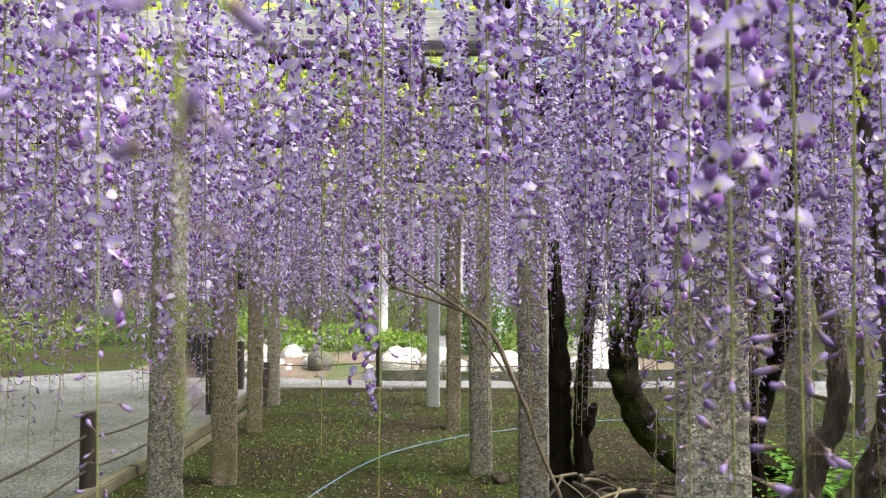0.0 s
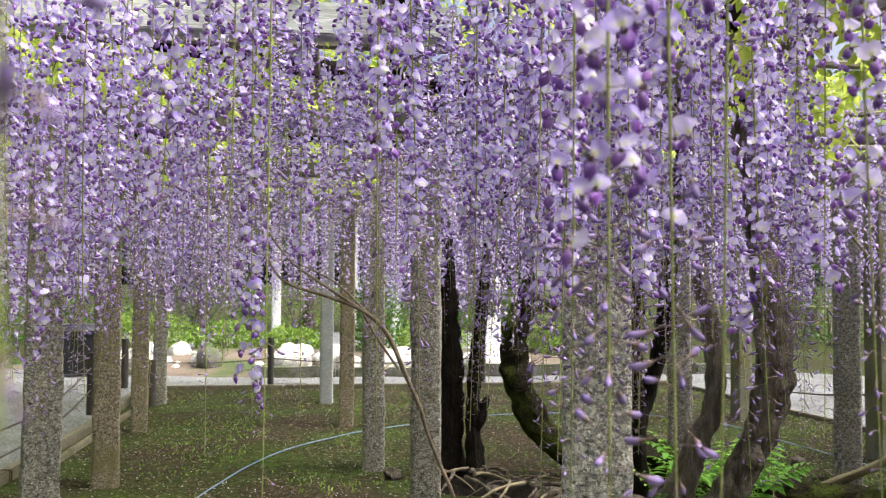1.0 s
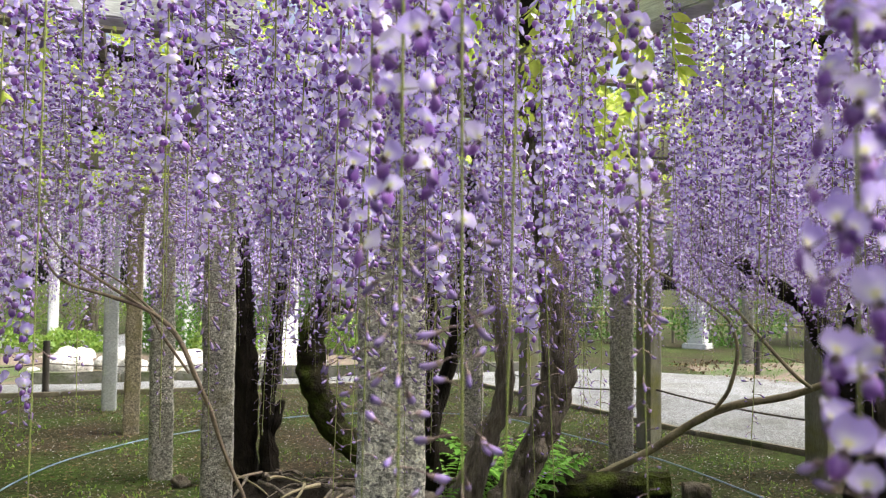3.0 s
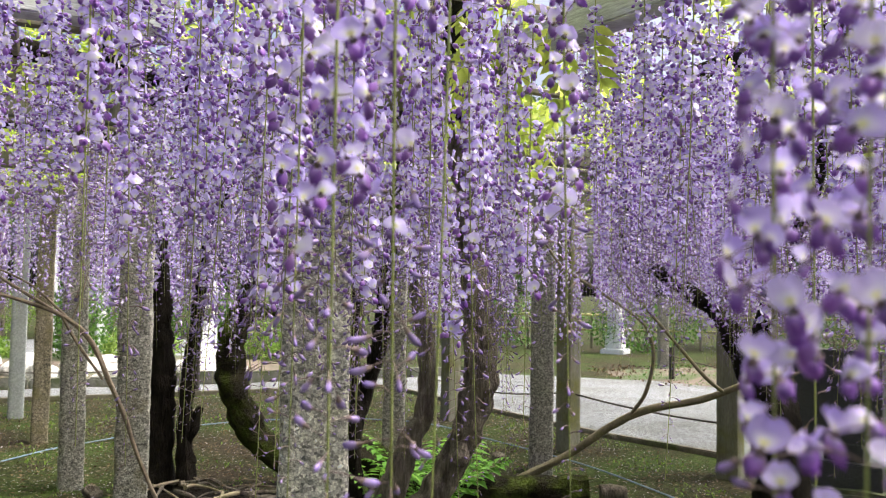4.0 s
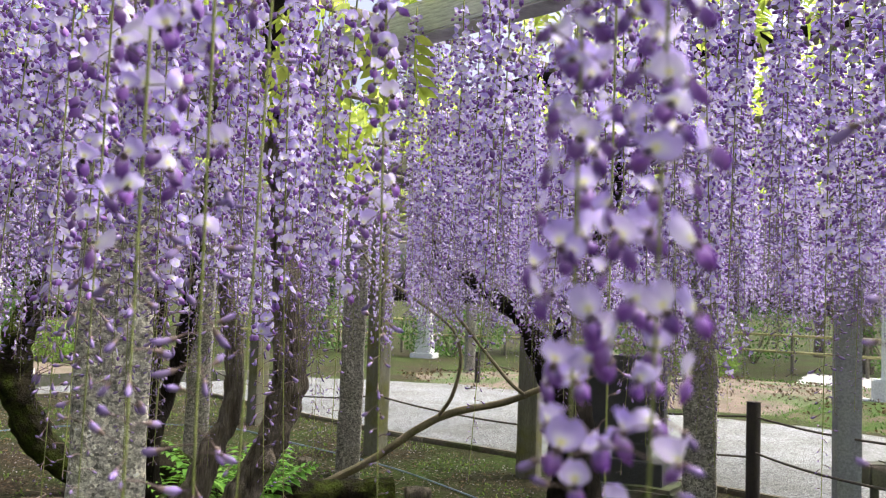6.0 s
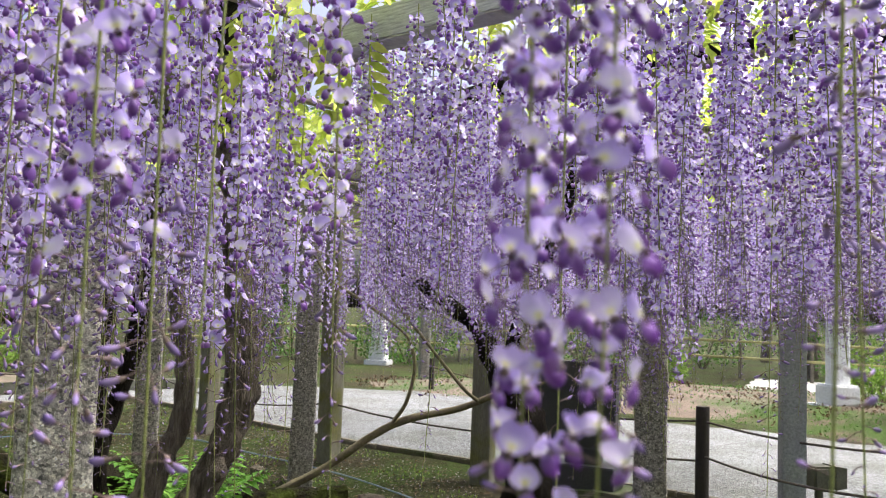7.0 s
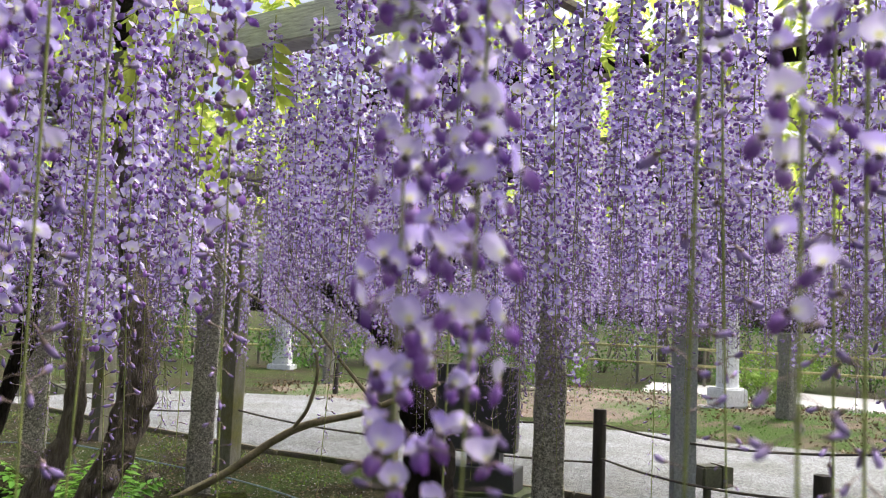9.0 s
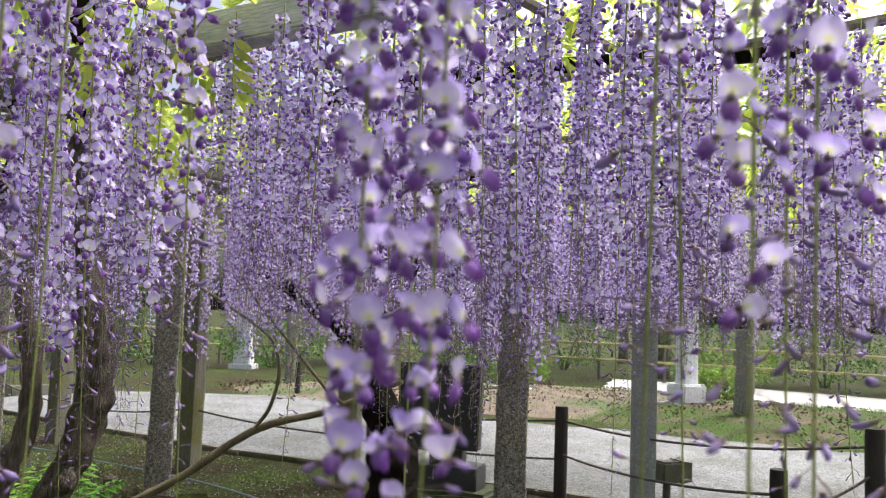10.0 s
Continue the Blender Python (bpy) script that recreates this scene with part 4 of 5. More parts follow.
# ---- ground plants and litter ----
def fern(x, y, n, size, seed):
    g = np.random.default_rng(seed)
    root = thing("leafy_seedling", "bright green feathery young plant on the ground", "plant", "young plants", at=pose(x, y, 0))
    for k in range(n):
        an, ln = g.uniform(0, 6.28), size * g.uniform(0.6, 1.1)
        rise = g.uniform(0.9, 2.3)
        verts, tris = [], []
        for i in range(9):
            f = (i + 1) / 9
            cx, cz = ln * f * (1 - 0.15 * f), ln * rise * f * (1 - 0.55 * f)
            mid = len(verts)
            verts += [(cx, 0, cz), (cx, 0.004, cz - 0.002)]
            if i:
                tris += [(last, mid, mid + 1), (last, mid + 1, last + 1)]
            last = mid
            for s in (-1, 1):
                wl = ln * 0.26 * math.sin(math.pi * (0.18 + 0.78 * f))
                b = len(verts)
                verts += [(cx + wl * 0.45, s * wl * 0.45, cz + wl * 0.12), (cx + wl * 0.5, s * wl, cz - wl * 0.1), (cx + wl * 0.05, s * wl * 0.55, cz + wl * 0.02)]
                tris += [(mid, b, b + 1), (mid, b + 1, b + 2)]
        ob = new("frond", raw_mesh("frond", verts, tris, [FERN]))
        ob.parent = root
        ob.matrix_basis = pose(g.uniform(-.05, .05), g.uniform(-.05, .05), 0, g.uniform(-15, 15), 0, math.degrees(an))


for k, (x, y, n, s) in enumerate([(2.45, 5.5, 10, 0.45), (2.72, 5.45, 12, 0.5), (2.95, 5.6, 9, 0.42), (2.3, 5.9, 8, 0.4), (2.6, 5.9, 9, 0.42), (1.9, 4.6, 8, 0.25), (1.75, 5.0, 8, 0.25)]):
    fern(x, y, n, s, k)

n = 18000
px_, py_ = rng.uniform(-2.4, 5.5, n), rng.uniform(-4.0, 12.5, n)
keep = np.array([noise.noise(Vector((a * 0.8, b * 0.8, 3))) for a, b in zip(px_, py_)]) > -0.25
litter = leaf_cloud("fallen_petals", np.stack([px_, py_, np.full(n, 0.006)], 1)[keep], 0.016, LITTER, rng, 0.8, 0.0)
litter.data.vertices.foreach_get("co", co := np.empty(len(litter.data.vertices) * 3, np.float32))
co = co.reshape(-1, 3)
co[:, 2] = 0.004 + np.abs(co[:, 2] - 0.006) * 0.35
litter.data.vertices.foreach_set("co", co.ravel())
tagged(litter, "pale fallen wisteria petals scattered on the ground", "petals", kind="stuff")

n = 22000
dx_, dy_ = rng.uniform(-2.4, 5.5, n), rng.uniform(4.0, 12.5, n)
debris = leaf_cloud("leaf_litter", np.stack([dx_, dy_, np.full(n, 0.006)], 1), 0.034, DEAD_LEAF, rng, 0.5, 0.0)
debris.data.vertices.foreach_get("co", co := np.empty(len(debris.data.vertices) * 3, np.float32))
co = co.reshape(-1, 3)
co[:, 2] = 0.003 + np.abs(co[:, 2] - 0.006) * 0.4
debris.data.vertices.foreach_set("co", co.ravel())
tagged(debris, "brown dead leaf scraps and twigs on the ground", "leaf litter", kind="stuff")

n = 9000
gx, gy = rng.uniform(-2.4, 5.5, n), rng.uniform(4.5, 12.5, n)
keep = np.array([noise.noise(Vector((a * 1.3, b * 1.3, 9))) for a, b in zip(gx, gy)]) > 0.05
tagged(leaf_cloud("moss_tufts", np.stack([gx, gy, np.zeros(n)], 1)[keep], 0.035, SHRUB_LIGHT, rng, 0.35, 1.5), "short green grass and moss tufts", "grass", kind="stuff")


def bank_cover(cx, cy, rx, ry, h, turn, count, seed):
    """Tufts of moss and scraps of dead leaf strewn over a bank."""
    g = np.random.default_rng(seed)
    f, an = np.sqrt(g.uniform(0.0, 1.1, count)), g.uniform(0, 2 * math.pi, count)
    u, w = rx * f * np.cos(an), ry * f * np.sin(an)
    c, s = math.cos(radians(turn)), math.sin(radians(turn))
    spots = np.stack([cx + c * u - s * w, cy + s * u + c * w, np.maximum(0.0, h * (1 - f ** 2.2))], 1)
    green = np.array([noise.noise(Vector((a * 0.7, b * 0.7, seed))) + 0.5 * noise.noise(Vector((a * 2.5, b * 2.5, seed))) for a, b, _ in spots]) > 0.0
    tagged(leaf_cloud("moss_tufts", spots[green], 0.045, SHRUB, g, 0.35, 1.2), "short green moss and grass tufts on the earth bank", "grass", kind="stuff")
    tagged(leaf_cloud("leaf_litter", spots[~green], 0.06, DEAD_LEAF, g, 0.5, 0.2), "brown dead leaf scraps on the earth bank", "leaf litter", kind="stuff")


bank_cover(14.5, 3.0, 5.6, 2.9, 0.28, -78, 7000, 1)
bank_cover(13.9, 9.4, 6.0, 3.0, 0.24, -58, 6000, 2)


def roots(x, y, seed, spread):
    g = np.random.default_rng(seed)
    root = thing("surface_roots", "tangled bare wisteria roots and clods on the earth", "roots", at=pose(x, y, 0))
    for k in range(10):
        an = g.uniform(0, 6.28)
        ln, r, bend = g.uniform(0.5, 1.3) * spread, g.uniform(0.005, 0.014), g.uniform(-1.1, 1.1)
        x0, y0 = g.normal() * 0.12, g.normal() * 0.12
        part("root", tube([(x0 + ln * f * math.cos(an + bend * f), y0 + ln * f * math.sin(an + bend * f), 0.115 * (1 - f ** 1.5) + g.uniform(-0.008, 0.03), r * (1.1 - 0.7 * f)) for f in (0, 0.3, 0.55, 0.8, 1.0)], 7, 4, 0.35, 14), (BARK, TWIG, BARK, BRANCH)[k % 4], root)
    bm = bmesh.new()
    loft(bm, [[Vector((math.cos(an) * 0.5 * spread * f * (1 + 0.35 * noise.noise(Vector((math.cos(an) * 2, math.sin(an) * 2, seed)))), math.sin(an) * 0.4 * spread * f, -0.02 + 0.10 * (1 - f ** 1.6) * (1 + 0.6 * noise.noise(Vector((an * 2, f * 5, seed)))))) for an in np.linspace(0, 2 * math.pi, 28, endpoint=False)] for f in (1, 0.85, 0.7, 0.55, 0.4, 0.25, 0.1)])
    part("earth", bm, BARK_DARK, root, "heaped dark earth")


roots(1.05, 6.35, 3, 0.7)
roots(1.45, 6.05, 4, 0.8)
roots(1.75, 5.6, 6, 0.7)
for k, (x, y, s) in enumerate([(0.45, 6.75, 0.07), (1.15, 6.15, 0.06), (1.45, 6.3, 0.07), (3.9, 6.9, 0.055), (1.0, 6.9, 0.06)]):
    bm = bmesh.new()
    bmesh.ops.create_icosphere(bm, subdivisions=3, radius=s)
    for v in bm.verts:
        v.co *= 1 + 0.5 * noise.noise(v.co * 14 + Vector((k, 0, 0)))
        v.co.z *= 0.7
    ob = part("earth_clod", bm, BARK)
    ob.matrix_basis = pose(x, y, s * 0.45)
    tagged(ob, "dark brown clod of earth and roots", "clod", "earth clods")


# ---- wisteria flowers ----
def patch(fn, nu, nv):
    """A curved sheet: corners, triangles and texture places."""
    us, vs = np.linspace(-1, 1, nu + 1), np.linspace(0, 1, nv + 1)
    v = np.array([fn(u, w) for w in vs for u in us])
    uv = np.array([((u + 1) / 2, w) for w in vs for u in us])
    t = []
    for j in range(nv):
        for i in range(nu):
            a = j * (nu + 1) + i
            t += [(a, a + 1, a + nu + 2), (a, a + nu + 2, a + nu + 1)]
    return v, np.array(t), uv


def spindle(line, radii, seg, flat=1.0):
    """A closed body along a line of points."""
    v, uv, t = [], [], []
    n = len(line)
    for i, (p, r) in enumerate(zip(line, radii)):
        a, b = np.array(line[max(0, i - 1)]), np.array(line[min(n - 1, i + 1)])
        d = (b - a) / np.linalg.norm(b - a)
        side = np.array([0, 1.0, 0])
        up = np.cross(d, side)
        for k in range(seg):
            an = 2 * math.pi * k / seg
            v.append(np.array(p) + side * math.cos(an) * r * flat + up * math.sin(an) * r)
            uv.append((k / seg, i / (n - 1)))
    for i in range(n - 1):
        for k in range(seg):
            a, b = i * seg + k, i * seg + (k + 1) % seg
            t += [(a, b, b + seg), (a, b + seg, a + seg)]
    return np.array(v), np.array(t), np.array(uv)


def gather(pieces):
    """Joins (corners, triangles, places, slot) into one set of arrays."""
    vs, ts, us, ms, k = [], [], [], [], 0
    for v, t, u, m in pieces:
        vs.append(v)
        ts.append(t + k)
        us.append(u)
        ms.append(np.full(len(t), m) if np.isscalar(m) else m)
        k += len(v)
    return np.concatenate(vs), np.concatenate(ts), np.concatenate(us), np.concatenate(ms)


def bound(pieces, heads):
    """Joins pieces that grow from one point: small hidden faces tie their bases together."""
    v, t, u, m = gather(pieces)
    k = np.concatenate([[0], np.cumsum([len(q[0]) for q in pieces])])[:-1] + np.array(heads)
    if len(k) == 2:
        k = np.array([k[0], k[1], k[1] + 1])
    ties = [(k[i], k[i + 1], k[0 if i + 2 >= len(k) else i + 2]) for i in range(0, len(k) - 1, 2)]
    return v, np.concatenate([t, np.array(ties)]), u, np.concatenate([m, np.full(len(ties), 3)])


def moved(piece, mat4):
    v, t, u, m = piece
    return v @ mat4[:3, :3].T + mat4[:3, 3], t, u, m


def spin(rx, ry, rz, x=0, y=0, z=0, s=1.0):
    return np.array(pose(x, y, z, rx, ry, rz) @ Matrix.Diagonal((s, s, s, 1)))


def open_flower(level, g):
    """An open pea flower at the end of its stalk, which leaves the stem along +x. level 0 is the finest."""
    stalk = g.uniform(0.018, 0.034)
    lift = g.uniform(-0.004, 0.006)
    W, H = g.uniform(0.0105, 0.0140), g.uniform(0.0165, 0.0225)
    sag = g.uniform(0.0, 0.55)
    lean, cup, twist = g.uniform(-0.1, 0.8), g.uniform(0.05, 1.1), g.uniform(-0.6, 0.6)

    def sheet(u, v):
        w = W * math.sqrt(max(0.0, 1 - ((v - 0.52) / 0.56) ** 2)) + 0.0012 * (1 - v)
        z = H * v * (1 - 0.16 * max(0, 1 - 2.2 * abs(u)) * v ** 4) - sag * w * u * u * v
        x = -lean * H * 0.5 * v * v - cup * w * abs(u) ** 1.5 * 0.75 + 0.0022 * math.sin(4 * u + 5 * v + 9 * lean) * v
        return (x + twist * u * w * 0.4, u * w, z)
    nu, nv = ((6, 5), (4, 2), (2, 1))[level]
    if level == 2:
        def sheet2(u, v):
            return (-lean * H * 0.4 * v - cup * W * u * u * 0.6 + twist * u * W * 0.4, u * W * (0.55 + 0.35 * v), H * (0.05 + 0.92 * v))
        banner = patch(sheet2, 2, 1)
    else:
        banner = patch(sheet, nu, nv)
    drop = g.uniform(0.75, 1.5)
    kl, kr = g.uniform(0.0140, 0.0175), g.uniform(0.0040, 0.0052) + 0.0004 * (level > 0)
    dx, dz = math.cos(drop), -math.sin(drop)
    steps = (5, 3, 3)[level]
    line = [(dx * kl * f, 0, dz * kl * f + 0.003 * f * f - 0.0035) for f in np.linspace(0, 1, steps)]
    shape = {5: [0.45, 0.95, 1.0, 0.72, 0.12], 3: [0.45, 1.1, 0.2]}[steps]
    keel = spindle(line, [kr * s for s in shape], (8, 4, 3)[level], 1.05)
    if level == 2:
        keel = patch(lambda u, v: (dx * kl * v + abs(u) * -0.003, u * kr * (0.6 + 0.6 * v), dz * kl * v), 2, 1)
    at = spin(0, 0, 0, stalk, 0, lift)
    out = [moved((*banner, 0), at), moved((*keel, 1), at)]
    if level == 0:
        for s in (-1, 1):
            def wing(u, v, s=s):
                f = v
                r = kr * 1.2 * math.sin(math.pi * min(1, 0.12 + 0.8 * v))
                return (dx * kl * f * 0.95 + u * 0.002, s * (r + 0.0012) * (1 - 0.25 * u * u), dz * kl * f * 0.85 + u * kr * 1.0 - 0.002)
            wv, wt, wu = patch(wing, 2, 2)
            out.append(moved((wv, wt, wu, 1), at))
        cal = spindle([(-0.003, 0, -0.0005), (0.0, 0, 0), (0.0035, 0, 0.0)], [0.0012, 0.0032, 0.0034], 4)
        out.append(moved((*cal, 3), at))
        st = spindle([(0, 0, 0), (stalk * 0.5, 0, lift * 0.5 + 0.002), (stalk, 0, lift)], [0.0007, 0.0006, 0.0007], 3)
        out.append((*st, 3))
        return bound([out[0], out[4], out[5]], (2, 5, 7)), bound([out[1], out[2], out[3]], (0, 0, 0))
    elif level == 1:
        st = patch(lambda u, v: (stalk * v, u * 0.0010, lift * v), 1, 1)
        out.append((*st, 3))
    return gather(out)


def bud(level, g, size):
    """A closed bud, curved like a small slipper, on a thin stalk."""
    stalk = g.uniform(0.016, 0.026) * (0.35 + 0.65 * size)
    ln, r = 0.0160 * size * g.uniform(0.85, 1.15), 0.0036 * size * g.uniform(0.85, 1.15)
    drop, curl = g.uniform(-0.1, 0.9), g.uniform(0.2, 0.7)
    steps = (6, 4, 3)[level]
    line = []
    x = z = 0.0
    for i in range(steps):
        f = i / (steps - 1)
        line.append((stalk + x, 0, z))
        an = -drop + curl * f
        x += math.cos(an) * ln / (steps - 1)
        z += math.sin(an) * ln / (steps - 1)
    shape = {6: [0.4, 0.72, 0.85, 1.0, 0.8, 0.15], 4: [0.35, 0.8, 1.0, 0.12], 3: [0.4, 1.05, 0.15]}[steps]
    out = [(*spindle(line, [r * s for s in shape], (6, 4, 3)[level], 0.85), 4)]
    if level < 2:
        out.append((*spindle([(0, 0, 0), (stalk * 0.5, 0, 0.0015), (stalk, 0, 0)][:: 1 if level == 0 else 2], [0.0007, 0.0006, 0.0007][:: 1 if level == 0 else 2], (4, 3)[level]), 3))
        out.append((*spindle([(stalk - 0.002 * size, 0, 0), (stalk + 0.003 * size, 0, -0.0004)], [0.001 * size, 0.0029 * size], (6, 3)[level]), 3))
    if level == 0:
        return bound(out, (0, 8, 0))
    return gather(out)


g0 = np.random.default_rng(21)
OPEN = [[open_flower(lv, g0) for _ in range(c)] for lv, c in ((0, 12), (1, 10), (2, 8))]
BUDS = [[[bud(lv, g0, s) for _ in range(c)] for s in (1.0, 0.7, 0.42, 0.24)] for lv, c in ((0, 4), (1, 4), (2, 3))]


def florets(g, length, count, open_share, level):
    """Yields the kind, number and pose of each flower down a raceme that hangs from the origin."""
    turn = g.uniform(0, 360)
    for i in range(count):
        f = (i + 0.5) / count
        f = f + g.uniform(-0.9, 0.9) / count
        turn += 137.5 + g.uniform(-45, 45)
        z = -length * (0.03 + 0.97 * f)
        ripe = (open_share - f) / 0.12 + g.uniform(-0.45, 0.45)
        s = g.uniform(0.80, 1.18)
        tilt = g.uniform(-42, 44)
        if ripe > 0:
            kind, num = -1, int(g.integers(len(OPEN[level])))
            s *= 1.0 + 0.08 * math.sin(f * 9)
        else:
            rest = (f - open_share) / max(0.05, 1 - open_share)
            kind = 0 if rest < 0.45 else 1 if rest < 0.68 else 2 if rest < 0.86 else 3
            num = int(g.integers(len(BUDS[level][kind])))
            tilt += 8
        yield kind, num, (g.uniform(-38, 38), tilt, turn, z, s), f


def stem_piece(length, sway, level):
    seg, n = ((6, 14), (4, 8), (3, 4))[level]
    fs = np.linspace(0, 1, n)
    r0 = (0.0022, 0.0021, 0.0024)[level]
    v, t, u = spindle([(sway * f * f, 0.6 * sway * math.sin(3 * f) * 0.3, -length * f) for f in fs], [r0 * (1 - 0.7 * f) for f in fs], seg)
    return v, t, u, 2


def off_stem(f, sway):
    return sway * f * f, 0.6 * sway * math.sin(3 * f) * 0.3


def joined_raceme(g, length, count, open_share, level, sway, big=1.0):
    out = []
    for kind, num, (rx, ry, rz, z, s), f in florets(g, length, count, open_share, level):
        src = OPEN[level][num] if kind < 0 else BUDS[level][kind][num]
        x, y = off_stem(-z / length, sway)
        out.append(moved(src, spin(rx, ry, rz, x, y, z, s * big)))
    return gather(out)


def joined_flower(pair):
    return bound(pair, (2, 0))


RACEME_LABEL = "long hanging lavender wisteria raceme, open above and in bud below"

# the nearest racemes: every flower a piece of its own
OPEN_MESH = [[raw_mesh(nm, v, t, FLOWER_SLOTS, u, m) for nm, (v, t, u, m) in (*zip(("floret", "keel"), pair), ("floret", joined_flower(pair)))] for pair in OPEN[0]]
BUD_MESH = [[raw_mesh("bud", v, t, FLOWER_SLOTS, u, m) for v, t, u, m in row] for row in BUDS[0]]


def near_raceme(x, y, top, length, count, open_share, sway, turn, size, seed, label=RACEME_LABEL, start=0.0, split=False):
    g = np.random.default_rng(seed)
    root = thing("wisteria_raceme", label, "flower", "wisteria racemes", at=pose(x, y, top, 0, 0, turn))
    sv, st, su, sm = stem_piece(length, sway, 0)
    ob = new("stem", raw_mesh("stem", sv, st, FLOWER_SLOTS, su, np.full(len(st), 2)))
    ob.parent = root
    for kind, num, (rx, ry, rz, z, s), f in florets(g, length, count, open_share, 0):
        if f < start:
            continue
        sx, sy = off_stem(-z / length, sway)
        ob = new("floret" if kind < 0 else "bud", OPEN_MESH[num][0 if split else 2] if kind < 0 else BUD_MESH[kind][num])
        ob.parent = root
        if kind < 0 and split:
            new("keel", OPEN_MESH[num][1]).parent = ob
        ob.matrix_basis = pose(sx, sy, z, rx, ry, rz) @ Matrix.Diagonal((s * size, s * size, s * size, 1))


NEAR = [  # x, y, top, length, flowers, open share, sway, turn, size
    (0.215, 0.625, 2.42, 1.30, 104, 0.66, 0.00, 20, 0.95),
    (0.273, 0.660, 2.42, 1.32, 100, 0.64, -0.01, 140, 0.95),
    (0.322, 0.300, 2.40, 1.00, 172, 0.98, 0.01, 60, 0.64),
    (0.350, 0.272, 2.42, 1.02, 166, 0.98, 0.02, 200, 0.64),
    (-0.062, 0.195, 2.40, 0.93, 74, 0.84, 0.01, 10, 0.80),
    (-0.205, 0.375, 2.42, 1.00, 88, 0.76, -0.02, 80, 0.85),
    (0.600, 0.110, 2.42, 1.25, 100, 0.66, 0.02, 0, 0.85),
    (0.510, 0.225, 2.44, 1.40, 60, 0.30, -0.02, 300, 0.9),
    (0.690, 0.200, 2.42, 1.30, 70, 0.35, 0.03, 30, 0.95),
    (0.360, 0.720, 2.44, 1.30, 46, 0.28, 0.02, 170, 0.9),
    (-0.080, 1.200, 2.45, 1.35, 52, 0.25, 0.01, 250, 0.95),
    (-0.370, 0.900, 2.42, 1.25, 100, 0.70, 0.03, 330, 0.85),
    (0.740, 0.330, 2.42, 1.20, 104, 0.55, -0.02, 100, 0.86),
    (0.284, 0.960, 2.44, 1.20, 110, 0.68, 0.01, 220, 0.95),
    (0.520, 0.780, 2.42, 1.15, 104, 0.72, 0.02, 15, 0.86),
    (0.690, 0.600, 2.43, 1.20, 104, 0.60, 0.0, 95, 0.86),
    (-0.153, 1.690, 2.45, 1.20, 112, 0.97, 0.01, 40, 0.86),
    (0.417, 0.129, 2.42, 1.25, 112, 0.70, 0.01, 75, 0.72),
    (0.505, 0.126, 2.43, 1.25, 104, 0.66, -0.01, 250, 0.75),
]
for k, q in enumerate(NEAR):
    near_raceme(*q, seed=100 + k, split=k < 9)


# where racemes hang
def scatter(g, count, lo, hi, gap, taken, first=-35, last=86):
    out, tries = [], 0
    while len(out) < count and tries < count * 30:
        tries += 1
        az = radians(g.uniform(first, last))
        d = math.sqrt(g.uniform(lo * lo, hi * hi))
        x, y = d * math.sin(az), d * math.cos(az)
        if not (-6.2 < x < 9.6 and -6.0 < y < 12.6):
            continue
        if 68.7 < math.degrees(az) < 71.0 and d < 4.8:
            continue
        if noise.noise(Vector((x * 0.8, y * 0.8, 5))) < -0.28:
            continue
        if 30 < math.degrees(az) < 52 and d < 2.6 and g.random() < 0.45:
            continue
        cell = (int(x // gap), int(y // gap))
        if any((x - a) ** 2 + (y - b) ** 2 < gap * gap for i in (-1, 0, 1) for j in (-1, 0, 1) for a, b in taken.get((cell[0] + i, cell[1] + j), ())):
            continue
        if any(abs(x - p[0]) < 0.15 and abs(y - p[1]) < 0.15 for p in POSTS):
            continue
        taken.setdefault(cell, []).append((x, y))
        out.append((x, y))
    return out


g1 = np.random.default_rng(5)
taken = {}
closest = scatter(g1, 23, 1.25, 1.9, 0.16, taken)
for k, (x, y) in enumerate(closest):
    near_raceme(x, y, 2.47 + g1.uniform(-0.05, 0.04), g1.uniform(1.0, 1.35), 124, g1.uniform(0.56, 0.74), g1.uniform(-0.05, 0.05), g1.uniform(0, 360), g1.uniform(0.78, 0.92), 300 + k)

# racemes of the middle distance: stem and blossom, built in a dozen shapes
SHAPES = []
for k in range(12):
    g = np.random.default_rng(500 + k)
    length, share, sway = g.uniform(1.02, 1.36), g.uniform(0.58, 0.77), g.uniform(-0.06, 0.06)
    root = thing("wisteria_raceme", RACEME_LABEL, "flower", "wisteria racemes", at=pose(0, 0, -30))
    sv, st, su, sm = stem_piece(length, sway, 1)
    ob = new("stem", raw_mesh("stem", sv, st, FLOWER_SLOTS, su, np.full(len(st), 2)))
    ob.parent = root
    v, t, u, m = joined_raceme(g, length, 138, share, 1, sway, 1.0)
    ob = new("blossom", raw_mesh("blossom", v, t, FLOWER_SLOTS, u, m))
    ob.parent = root
    ob["kind"] = "stuff"
    SHAPES.append(root)
taken = {}
middle = scatter(g1, 7, 1.4, 2.2, 0.14, taken, -31, -8) + scatter(g1, 7, 1.5, 2.3, 0.14, taken, 52, 84) + scatter(g1, 310, 1.9, 4.6, 0.12, taken) + scatter(g1, 60, 1.9, 4.6, 0.09, taken, 40, 86) + scatter(g1, 20, 2.0, 4.6, 0.09, taken, -32, -5)
